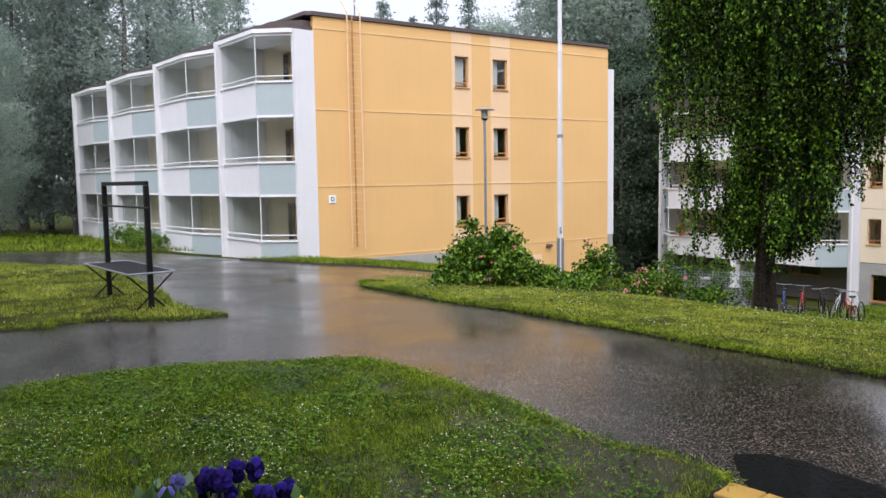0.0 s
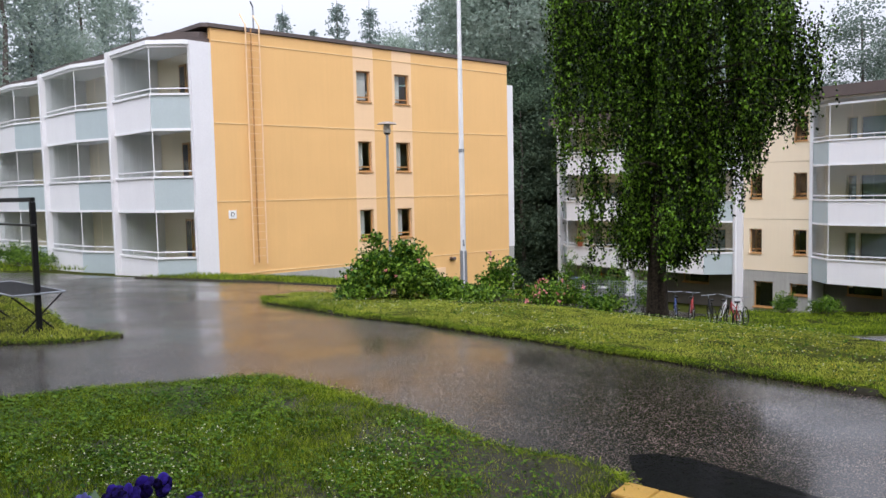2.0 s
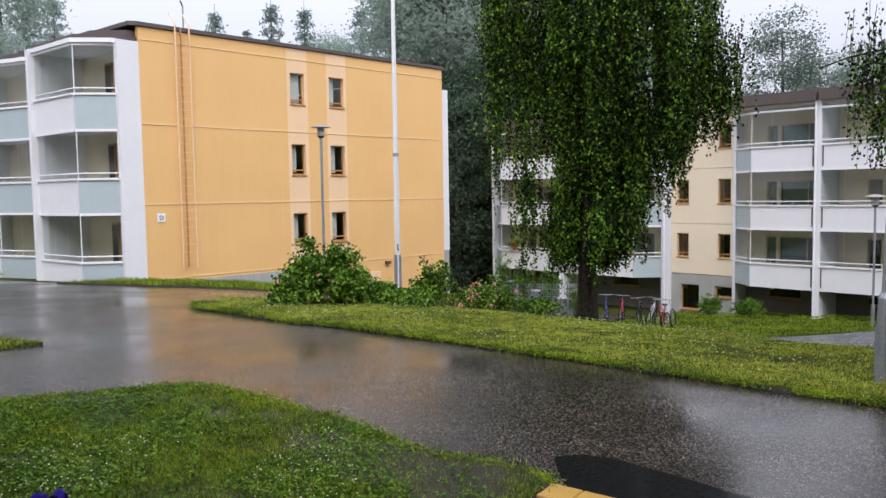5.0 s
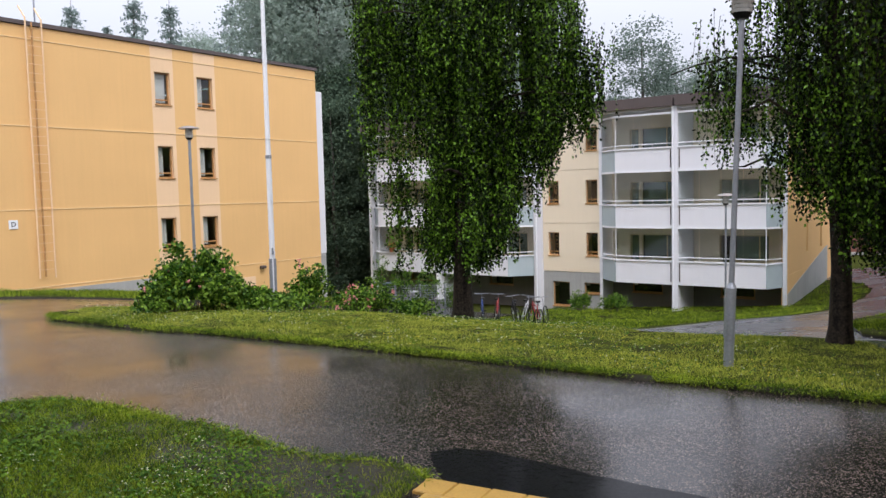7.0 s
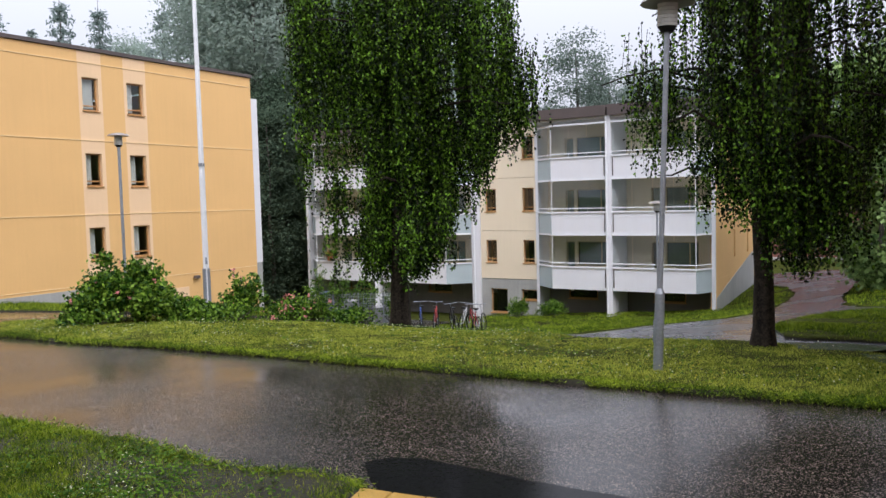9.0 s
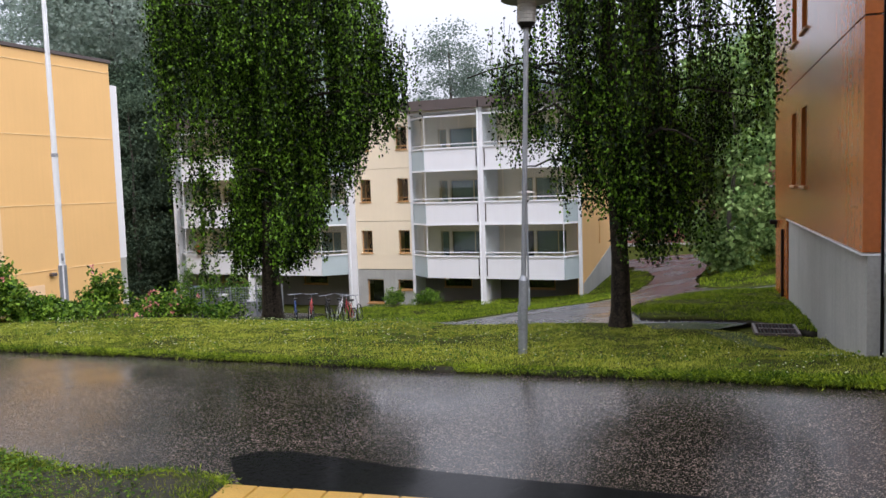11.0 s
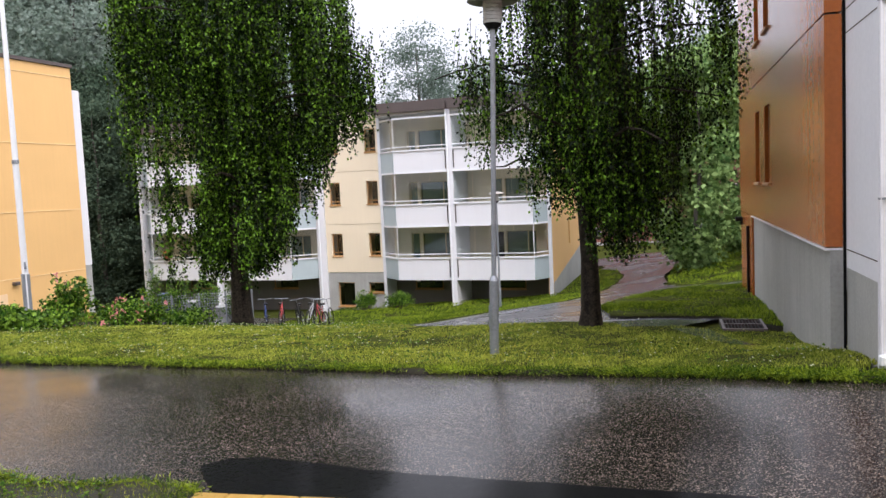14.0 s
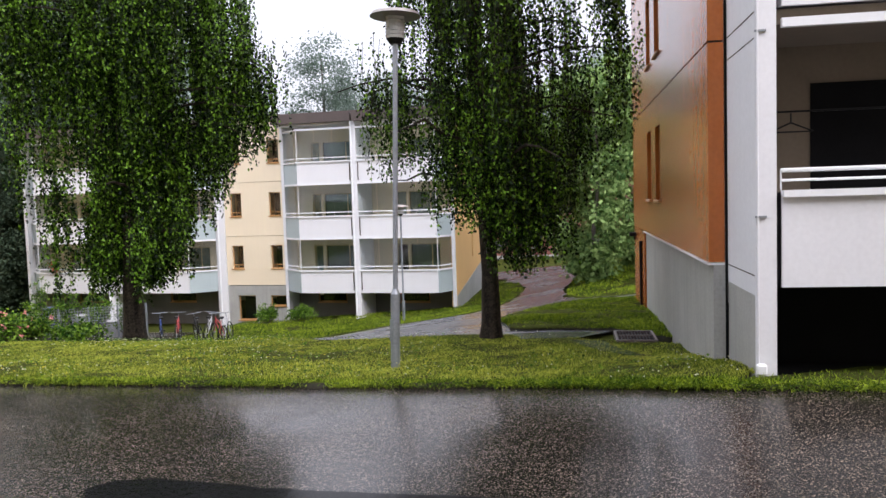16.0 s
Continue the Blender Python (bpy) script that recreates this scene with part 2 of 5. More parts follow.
PAVER = material("yellow paving slab", (0.42, 0.25, 0.055), 0.3, 0.2, 3, 40, 0.25, 60)


# ---------------------------------------------------------------- mesh helpers
def part(name, bm, mat, parent=None, label="", smooth=False):
    """Links a bmesh as one mesh object, under a thing or a part if given."""
    me = bpy.data.meshes.new(name)
    bm.to_mesh(me)
    bm.free()
    me.materials.append(mat)
    if smooth:
        me.polygons.foreach_set("use_smooth", [True] * len(me.polygons))
    ob = new(name, me)
    ob.parent = parent
    if label:
        tagged(ob, label)
    return ob


def soup(name, verts, faces, mat, parent=None, label=""):
    me = bpy.data.meshes.new(name)
    me.from_pydata(verts, [], faces)
    me.materials.append(mat)
    ob = new(name, me)
    ob.parent = parent
    if label:
        tagged(ob, label)
    return ob


def quads(name, pts, mat, parent=None, label=""):
    """One mesh out of an array of quads, shape (n, 4, 3)."""
    k = len(pts)
    me = bpy.data.meshes.new(name)
    me.vertices.add(4 * k)
    me.vertices.foreach_set("co", np.asarray(pts, np.float32).ravel())
    me.loops.add(4 * k)
    me.loops.foreach_set("vertex_index", np.arange(4 * k, dtype=np.int32))
    me.polygons.add(k)
    me.polygons.foreach_set("loop_start", np.arange(0, 4 * k, 4, dtype=np.int32))
    me.update(calc_edges=True)
    me.materials.append(mat)
    ob = new(name, me)
    ob.parent = parent
    if label:
        tagged(ob, label)
    return ob


def empty(name, m, label, category, group="", kind=""):
    ob = new(name)
    ob.matrix_basis = m
    return tagged(ob, label, category, group, kind)


def box(bm, x0, x1, y0, y1, z0, z1, bevel=0.0):
    m = Matrix.LocRotScale(((x0 + x1) / 2, (y0 + y1) / 2, (z0 + z1) / 2), None, (abs(x1 - x0), abs(y1 - y0), abs(z1 - z0)))
    g = bmesh.ops.create_cube(bm, size=1.0, matrix=m)
    if bevel:
        es = {e for v in g["verts"] for e in v.link_edges}
        bmesh.ops.bevel(bm, geom=list(es), offset=bevel, segments=1, affect="EDGES")
    return bm


def boxes(*dims, bevel=0.0):
    bm = bmesh.new()
    for d in dims:
        box(bm, *d, bevel=bevel)
    return bm


def tube(bm, a, b, r0, r1=None, seg=8):
    """A round bar from a to b."""
    a, b = Vector(a), Vector(b)
    r1 = r0 if r1 is None else r1
    d = b - a
    m = Matrix.Translation((a + b) / 2) @ d.to_track_quat("Z", "Y").to_matrix().to_4x4()
    bmesh.ops.create_cone(bm, cap_ends=True, segments=seg, radius1=r0, radius2=r1, depth=d.length, matrix=m)
    return bm


def tubes(*rows, seg=8):
    bm = bmesh.new()
    for a, b, r in rows:
        tube(bm, a, b, r, seg=seg)
    return bm


def prism(bm, outline, z0, z1):
    """An upright prism on an (x, y) outline."""
    lo = [bm.verts.new((x, y, z0)) for x, y in outline]
    hi = [bm.verts.new((x, y, z1)) for x, y in outline]
    k = len(outline)
    for i in range(k):
        bm.faces.new((lo[i], lo[(i + 1) % k], hi[(i + 1) % k], hi[i]))
    bm.faces.new(hi)
    bm.faces.new(lo[::-1])
    bmesh.ops.recalc_face_normals(bm, faces=bm.faces)
    return bm


def strip(a, b, thick):
    """The outline of a wall from a to b, its thickness to the right of the way."""
    a, b = Vector(a), Vector(b)
    n = Vector((b.y - a.y, a.x - b.x)).normalized() * thick
    return [tuple(a), tuple(b), tuple(b + n), tuple(a + n)]


def holed(x0, x1, z0, z1, y0, y1, holes):
    """A wall slab along x with rectangular openings (x0, x1, z0, z1) right through it."""
    bm = bmesh.new()
    xs = sorted({x0, x1, *[min(max(q, x0), x1) for h in holes for q in h[:2]]})
    zs = sorted({z0, z1, *[min(max(q, z0), z1) for h in holes for q in h[2:]]})
    for xa, xb in zip(xs, xs[1:]):
        for za, zb in zip(zs, zs[1:]):
            cx, cz = (xa + xb) / 2, (za + zb) / 2
            if any(h[0] < cx < h[1] and h[2] < cz < h[3] for h in holes):
                continue
            box(bm, xa, xb, y0, y1, za, zb)
    bmesh.ops.remove_doubles(bm, verts=bm.verts, dist=1e-5)
    return bm


# ---------------------------------------------------------------- the lie of the land
CONTROL = np.array([
    (0, 0, .1), (6, 6, 0), (2, 9, 0), (-8, 9, .05), (-5.5, 14.7, 0), (-16, 16, .1), (7.1, 8.3, -.07), (9.7, 8.9, -.13), (11, 7.2, -.17), (10.2, 5.9, -.10),
    (16, -4, 0), (7, 17.3, -.77), (2, 19, -.3), (-4.4, 27.6, -.45), (-19, 43, -.7), (-30, 40, -.3), (7.4, 35.6, -2.35),
    (26.8, 27.4, -3.12), (23.2, 30.7, -3.45), (20.1, 37.6, -4), (13.6, 47.6, -4.2), (17, 13.5, -.7), (26, 17, -1.6), (20, -10, 0),
    (-30, 0, .2), (60, 20, -3.4), (20, 80, -4.5), (-40, 90, 0), (5.6, 2.6, .06), (7.75, 3.2, .38), (8.6, 0, .45), (6.4, 7.3, -.03), (14.7, 28.4, -3.0), (10.5, 21, -1.75), (9, 19, -1.4), (9.2, 16, -.93), (13, 25.5, -2.6), (50, 42, -2.6), (37, 30, -2.4), (34, 19, -1.0)])


def spread(d):
    return np.sqrt(d * d + 9.0)


WEIGHT = np.linalg.solve(spread(np.hypot(CONTROL[:, None, 0] - CONTROL[None, :, 0], CONTROL[:, None, 1] - CONTROL[None, :, 1])),
                         CONTROL[:, 2])


def land(x, y):
    """Height of the ground; it levels out far away."""
    x, y = np.asarray(x, float), np.asarray(y, float)
    r = np.hypot(x - 5, y - 25)
    k = np.minimum(1.0, 90.0 / np.maximum(r, 1e-6))
    x, y = 5 + (x - 5) * k, 25 + (y - 25) * k
    return (WEIGHT * spread(np.hypot(x[..., None] - CONTROL[:, 0], y[..., None] - CONTROL[:, 1]))).sum(-1)


def inside(px, py, outline):
    px, py = np.asarray(px), np.asarray(py)
    hit = np.zeros(px.shape, bool)
    k = len(outline)
    for i in range(k):
        (x0, y0), (x1, y1) = outline[i], outline[(i + 1) % k]
        if y0 == y1:
            continue
        cross = ((y0 > py) != (y1 > py)) & (px < (x1 - x0) * (py - y0) / (y1 - y0) + x0)
        hit ^= cross
    return hit


def ragged(outline, step, wobble, seed):
    """The outline in short steps, each pushed a little to and fro."""
    rng = np.random.default_rng(seed)
    out = []
    k = len(outline)
    for i in range(k):
        a, b = Vector(outline[i]), Vector(outline[(i + 1) % k])
        m = max(1, int((b - a).length / step))
        for j in range(m):
            q = a.lerp(b, j / m)
            out.append((q.x + rng.normal(0, wobble), q.y + rng.normal(0, wobble)))
    return out


def sheet(name, outline, lift, grid, mat, label, category, step=0.4, wobble=0.0, seed=1, skirt=0.0, rough=0.0):
    """A piece of ground that follows the land, lifted by some centimetres, with a skirt round its edge."""
    rim = ragged(outline, step, wobble, seed)
    xs, ys = [q[0] for q in rim], [q[1] for q in rim]
    gx, gy = np.meshgrid(np.arange(min(xs), max(xs), grid), np.arange(min(ys), max(ys), grid))
    gx, gy = gx.ravel(), gy.ravel()
    ok = inside(gx, gy, rim)
    pts = [Vector(q) for q in rim] + [Vector(q) for q in zip(gx[ok], gy[ok])]
    k = len(rim)
    vs, _, fs, *_ = mathutils.geometry.delaunay_2d_cdt(pts, [(i, (i + 1) % k) for i in range(k)], [list(range(k))], 1, 1e-4)
    z = land([v.x for v in vs], [v.y for v in vs]) + lift
    if rough:
        z = z + np.array([noise.noise((v.x * 1.3, v.y * 1.3, 0)) for v in vs]) * rough
    verts = [(v.x, v.y, q) for v, q in zip(vs, z)]
    faces = [tuple(f) for f in fs]
    if skirt:
        base = len(verts)
        zr = land(xs, ys) + lift - skirt
        verts += [(x, y, q) for x, y, q in zip(xs, ys, zr)]
        for i in range(k):
            j = (i + 1) % k
            faces.append((i, base + i, base + j, j))
    me = bpy.data.meshes.new(name)
    me.from_pydata(verts, [], faces)
    # the skirt takes the dark mud colour to draw the edge's shadow line
    me.polygons.foreach_set("material_index", [0] * len(fs) + [1] * (len(faces) - len(fs)))
    bm = bmesh.new()
    bm.from_mesh(me)
    bmesh.ops.recalc_face_normals(bm, faces=bm.faces)
    up = sum(f.normal.z * f.calc_area() for f in bm.faces)
    if up < 0:
        bmesh.ops.reverse_faces(bm, faces=bm.faces)
    bm.to_mesh(me)
    bm.free()
    me.polygons.foreach_set("use_smooth", [True] * len(me.polygons))
    me.materials.append(mat)
    me.materials.append(MUDSHADE)
    return tagged(new(name, me), label, category, kind="structure")


# ground out to the horizon: rings that widen with distance
verts, faces = [], []
rad = [0] + [1.25 * i for i in range(1, 33)] + [45, 50, 56, 64, 72, 82, 95, 120, 180, 300, 700, 2000]
SEG = 144
for r in rad[1:]:
    for i in range(SEG):
        a = 2 * math.pi * i / SEG
        verts.append((5 + r * math.cos(a), 25 + r * math.sin(a), 0))
zz = land([v[0] for v in verts], [v[1] for v in verts]) - 0.07
verts = [(v[0], v[1], q) for v, q in zip(verts, zz)] + [(5, 25, float(land(5, 25)) - 0.07)]
for k in range(len(rad) - 2):
    for i in range(SEG):
        j = (i + 1) % SEG
        faces.append((k * SEG + i, (k + 1) * SEG + i, (k + 1) * SEG + j, k * SEG + j))
for i in range(SEG):
    faces.append((len(verts) - 1, i, (i + 1) % SEG))
ground = tagged(soup("ground", verts, faces, SOIL), "green lawn ground that reaches the woods", "ground", kind="structure")


# ---------------------------------------------------------------- road, paths and lawns
LAWN_NEAR = [(-5.07, 8.9), (-4.6, 9.28), (-4.1, 9.63), (-3.36, 9.9), (-2.47, 10.04), (-1.7, 10.16), (-1.1, 10.1), (-.66, 9.7), (-.23, 9.2),
             (.15, 8.65), (.49, 8.3), (.83, 7.7), (1.08, 7.2), (1.4, 6.9), (1.75, 6.72), (2.0, 6.35), (2.05, 6.15), (1.45, 5.6), (.6, 3.2), (-1, 2.6), (-12, 3),
             (-12, 6.2)]
LAWN_RACK = [(-7.2, 12.7), (-6.6, 12.95), (-6.7, 13.3), (-5.75, 13.57), (-4.73, 13.45), (-3.97, 13.85), (-4.72, 14.4), (-5.5, 15.5),
             (-6.25, 17.2), (-9.1, 21.6), (-10.4, 22.8), (-13.8, 24.4), (-28, 26.5), (-28, 8.5)]
LAWN_RIGHT = [(-2.05, 18.8), (-1.76, 17.85), (-.8, 16.5), (.12, 15.05), (1.12, 14.1), (1.96, 13.05), (2.6, 12.3), (3.5, 11.15), (4.0, 10.57),
              (4.95, 9.35), (5.65, 8.37), (6.35, 7.35), (6.9, 6.5), (7.3, 5.5), (7.4, 4.95), (7.45, 4.4), (7.5, 4.0), (7.58, 3.6), (8.0, 3.5), (9.0, 4.35), (11.3, 6.2), (10.8, 7.4), (10.35, 8.7),
              (9.7, 9.5), (8.85, 10.6), (8.2, 11.6), (8.5, 13), (9.5, 15), (8.5, 18.5), (6, 19.5), (3.2, 20), (0, 20), (-1.3, 20.2)]
LAWN_GABLE = [(-7.0, 26.9), (-5.6, 25.9), (-4.1, 25.5), (-1.7, 25.3), (-.5, 25.2), (1.5, 25.6), (4, 27.2), (9, 31), (9, 35.5), (5.5, 35.3),
              (-4.5, 28.7), (-5.6, 28.0), (-6.4, 27.2)]
LAWN_BEYOND = [(10.9, 9.5), (11.4, 8.9), (12.1, 8.1), (11.9, 6.75), (20, 9.9), (18.3, 11.66), (17.0, 12.49), (15.65, 12.48), (13.54, 11.89), (12.2, 11.0)]
ROAD = [(-28, 4), (-2, 1), (4, -2), (7, -9), (14, -9), (8.7, .5), (7.85, 3.0), (7.9, 5), (8, 12), (4, 19), (9, 24), (12, 28.5), (16, 33), (11, 37),
        (3, 30), (-4.4, 28), (-7.5, 27.5), (-12.5, 32.5), (-28, 30.5)]
PATH_BACK = [(8.7, 14.5), (8.8, 11.6), (9.8, 9.5), (10.4, 8.5), (11.05, 7.9), (11.8, 8.0), (12.2, 8.2), (11.3, 9.3), (12.7, 11.0), (13.5, 11.9), (15.65, 12.45), (17.0, 12.5),
             (18.4, 11.7), (24, 9), (29, 13.2), (25.0, 16.0), (25.2, 18.5), (26.2, 20.1), (28, 21.6), (30.5, 23.15), (33.9, 24.9), (37, 27.5), (35, 31), (33.5, 30.1),
             (32.9, 28.4), (30.9, 26.3), (28.9, 24.9), (27.1, 23.9), (24.5, 22.7), (22.5, 21.9), (18.5, 20.5), (14, 17.5), (10, 16)]
CROSS = [(27, 38), (31, 33.8), (34.9, 31.4), (36, 28), (40.3, 27.7), (46, 20), (50, 19), (46.3, 24.6), (42.3, 29.6), (41.1, 32.7), (39.9, 34), (38.5, 34.7), (34, 39.5), (30, 43)]
sheet("road", ROAD, 0.0, 0.8, ASPHALT, "rain-wet dark asphalt road with standing water", "road")
sheet("path", PATH_BACK, 0.012, 0.8, PALEASPHALT, "wet asphalt path that runs down between the houses", "path", wobble=0.06)
sheet("road", CROSS, 0.0, 1.2, PALEASPHALT, "wet asphalt street beyond the houses", "road", wobble=.1)
sheet("lawn", LAWN_NEAR, 0.03, 0.25, MUDSHADE, "clover lawn with bare muddy rim beside the road", "lawn", 0.2, 0.03, 2, 0.12, 0.03)
sheet("lawn", LAWN_RACK, 0.05, 0.5, SOIL, "lawn under the carpet rack", "lawn", 0.25, 0.04, 3, 0.12, 0.03)
sheet("lawn", LAWN_RIGHT, 0.07, 0.4, SOIL, "long lawn with birches beside the road", "lawn", 0.3, 0.035, 4, 0.16, 0.03)
sheet("lawn", LAWN_GABLE, 0.05, 0.5, SOIL, "strip of grass along the yellow gable", "lawn", 0.3, 0.03, 5, 0.12, 0.02)
sheet("lawn", LAWN_BEYOND, 0.05, 0.5, SOIL, "green slope beside the orange house", "lawn", 0.3, 0.03, 6, 0.12, 0.02)
VERGE = [(7.57, 3.6), (7.64, 3.25), (7.74, 2.8), (7.95, 2.25), (8.4, 1.55), (9.2, .5), (12.2, -3.5), (12.7, -3.1), (9.7, .9), (8.35, 2.65), (8.0, 3.2), (7.9, 3.5)]
sheet("verge", VERGE, 0.05, 0.3, SOIL, "narrow grass verge at the foot of the orange house", "lawn", 0.2, 0.02, 8, 0.1)
sheet("asphalt_patch", [(2.2, 6.1), (2.25, 6.5), (2.33, 6.8), (2.6, 6.8), (2.86, 6.63), (3.14, 6.25), (3.45, 5.75), (3.95, 5.05), (4.35, 4.5), (4.8, 3.75), (5.15, 3.1), (5.2, 2.2), (4.9, .9), (3.4, .9), (2.9, 5.2)], 0.012, 0.3,
      NEWASPHALT, "smooth black patch of newer wet asphalt", "road patch", 0.15, 0.008, 7)


# ---------------------------------------------------------------- houses
def window(parent, x0, x1, z0, z1, y, depth=0.12, mullion=None, vent=True, frame_mat=None, curtain=True, sign=1, blind=None):
    """A framed window in an opening of a wall along x, whose outer face lies at y; sign: the way to the inside along y."""
    f, q = 0.05, sign
    frame_mat = frame_mat or FRAME
    ya, yb = y + q * depth, y + q * (depth + 0.07)
    bars = [(x0, x1, ya, yb, z1 - f, z1), (x0, x1, ya, yb, z0, z0 + f), (x0, x0 + f, ya, yb, z0 + f, z1 - f), (x1 - f, x1, ya, yb, z0 + f, z1 - f)]
    if vent:
        zv = z0 + 0.17
        bars.append((x0 + f, x1 - f, ya, yb, zv, zv + f))
    if mullion:
        bars.append((mullion - f / 2, mullion + f / 2, ya, yb, z0 + f, z1 - f))
    w = part("window", boxes(*bars, bevel=0.006), frame_mat, parent)
    g = part("pane", boxes((x0 + f, x1 - f, y + q * (depth + .03), y + q * (depth + .036), z0 + f, z1 - f)), GLASS, w)
    g.visible_shadow = False
    part("sill", boxes((x0 - .03, x1 + .03, y - q * .05, y + q * depth, z0 - .05, z0), bevel=.006), frame_mat, w)
    # a near-black board in place of the unlit room
    part("room", boxes((x0 - .02, x1 + .02, y + q * .75, y + q * .77, z0 - .3, z1 + .1)), SHADEBLACK, w)
    if blind:
        part("blind", boxes((x0 + f, x1 - f, y + q * (depth + .2), y + q * (depth + .21), z0 + .05, z1 - .05)), blind, w, "grey-green blind")
    if curtain:
        c = boxes((x0 + f, x0 + f + (x1 - x0) * (.82 if int(z0 * 10 + x0 * 3) % 2 else .5), y + q * (depth + .16), y + q * (depth + .17), z0 + .1, z1 - .02))
        part("curtain", c, CURTAIN, w, "pale curtain")
    return w


def balcony(parent, plan, z_cap, band, glass_top, front, ends, cap_out=0.05, rail=0.16, glazed=True):
    """A glazed balcony. plan: corners (x, y) from wall to wall along its outer line, the inside to the right of the way.
    front: which stretches are white; the others are blue-grey."""
    slab = bmesh.new()
    prism(slab, list(plan) + list(ends), z_cap - band + .02, z_cap - band + .17)
    b = part("balcony", slab, WHITE, parent)
    for i, (p, q) in enumerate(zip(plan, plan[1:])):
        bm = bmesh.new()
        prism(bm, strip(p, q, -.05), z_cap - band, z_cap - .07)
        part("panel", bm, WHITE if i in front else BLUEGREY, b, "" if i in front else "blue-grey side panel")
        bm = bmesh.new()
        prism(bm, strip(Vector(p), Vector(q), -.11), z_cap - .07, z_cap)
        part("cap", bm, WHITE_METAL, b)
        a3, b3 = (p[0], p[1], z_cap + rail), (q[0], q[1], z_cap + rail)
        bars = [(a3, b3, .022)]
        L = (Vector(q) - Vector(p)).length
        k = max(1, round(L / 1.1))
        for j in range(k + 1):
            u = Vector(p).lerp(Vector(q), j / k)
            bars.append(((u.x, u.y, z_cap), (u.x, u.y, z_cap + rail), .009))
        part("handrail", tubes(*bars, seg=6), WHITE_METAL, b)
        bm = bmesh.new()
        prism(bm, strip(Vector(p), Vector(q), -.07), glass_top - .09, glass_top)
        part("track", bm, WHITE_METAL, b)
        for j in range(k if glazed else 0):
            u, v = Vector(p).lerp(Vector(q), j / k + .006), Vector(p).lerp(Vector(q), (j + 1) / k - .006)
            bm = bmesh.new()
            prism(bm, strip(u, v, .008), z_cap + .01, glass_top - .09)
            g = part("pane", bm, GLASS, b)
            g.visible_shadow = False
        bm = bmesh.new()
        tube(bm, (p[0], p[1], z_cap), (p[0], p[1], glass_top), .02, seg=6)
        part("corner_post", bm, WHITE_METAL, b)
    return b


# the yellow house: gable along x, facing -y; its balconies look out along -x
D_AT = pose(-4.6, 28.96, 0, 0, 0, 33.5)
yellow_house = empty("apartment_building", D_AT, "three-storey ochre-yellow apartment block with white glazed balconies", "apartment building")
GL = 14.85
D_WIN = [(6.18, 6.86), (8.12, 8.88)]
D_ROWS = [(6.06, 7.30), (3.22, 4.46), (.42, 1.66)]
holes = [(a, b, z0, z1) for a, b in D_WIN for z0, z1 in D_ROWS]
JOINT = [-.5, 2.15, 4.95, 7.84]
COLS = [(0, 6.02), (6.02, 7.02), (7.02, 7.98), (7.98, 9.02), (9.02, GL)]
for za, zb in zip([-3.2] + JOINT, JOINT + [8.28]):
    for k, (xa, xb) in enumerate(COLS):
        mat = PALE if k in (1, 3) and za > -1 and zb < 8 else YELLOW
        if k in (1, 3) and zb > 8:
            mat = PALE
        part("wall_panel", holed(xa, xb, za + .012, zb - .012, 0, .2, [h for h in holes if xa < h[0] < xb]), mat, yellow_house)
part("joint", boxes(*[(.02, GL - .02, -.022, .15, z - .0118, z + .0118) for z in JOINT]), OCHREJOINT, yellow_house)
for a, b in D_WIN:
    for z0, z1 in D_ROWS:
        window(yellow_house, a, b, z0, z1, 0, curtain=True)
part("plinth", boxes((-.0, GL, .03, .19, -3.2, -.53)), CONCRETE, yellow_house)
part("plinth_slope", prism(bmesh.new(), [(1.4, -.03), (6.6, -.03), (6.6, .0), (1.4, .0)], -2.5, -.62), CONCRETE, yellow_house)

# its long side runs back from the corner, a few degrees off square
SIDE = radians(5.2)


def d_side(a, b):
    return (-a * math.sin(SIDE) - b * math.cos(SIDE), a * math.cos(SIDE) - b * math.sin(SIDE))


BAYS = (0.0, 4.04, 10.96, 18.15, 25.2)
BENDS = (1.11, 7.73, 14.99, 21.85)
LONG = 25.4
bm = bmesh.new()
prism(bm, [d_side(.2, -.0), d_side(LONG, -.0), d_side(LONG, -.3), d_side(.2, -.3)], -3, 8.1)
part("wall", bm, CREAM, yellow_house)
bm = bmesh.new()
prism(bm, [d_side(LONG, .0), (GL - 2, LONG), (GL, LONG), (GL, .2), (GL - .3, .2), (GL - .3, LONG - .4), d_side(LONG - .3, 0)], -3, 8.1)
part("wall", bm, YELLOW, yellow_house)
part("corner_fin", boxes((GL + .003, GL + .75, .35, .55, -.4, 7.4)), WHITE, yellow_house, "white corner wall")
part("corner_plinth", boxes((GL + .003, GL + .72, .36, .54, -3.2, -.402)), CONCRETE, yellow_house)
for i, a in enumerate(BAYS):
    out = .80 if i == 0 else 1.97
    bm = bmesh.new()
    prism(bm, [d_side(a, 0), d_side(a, out), d_side(a + .2, out), d_side(a + .2, 0)], -2.2, 7.74)
    part("fin_wall", bm, WHITE, yellow_house, "white fin wall")
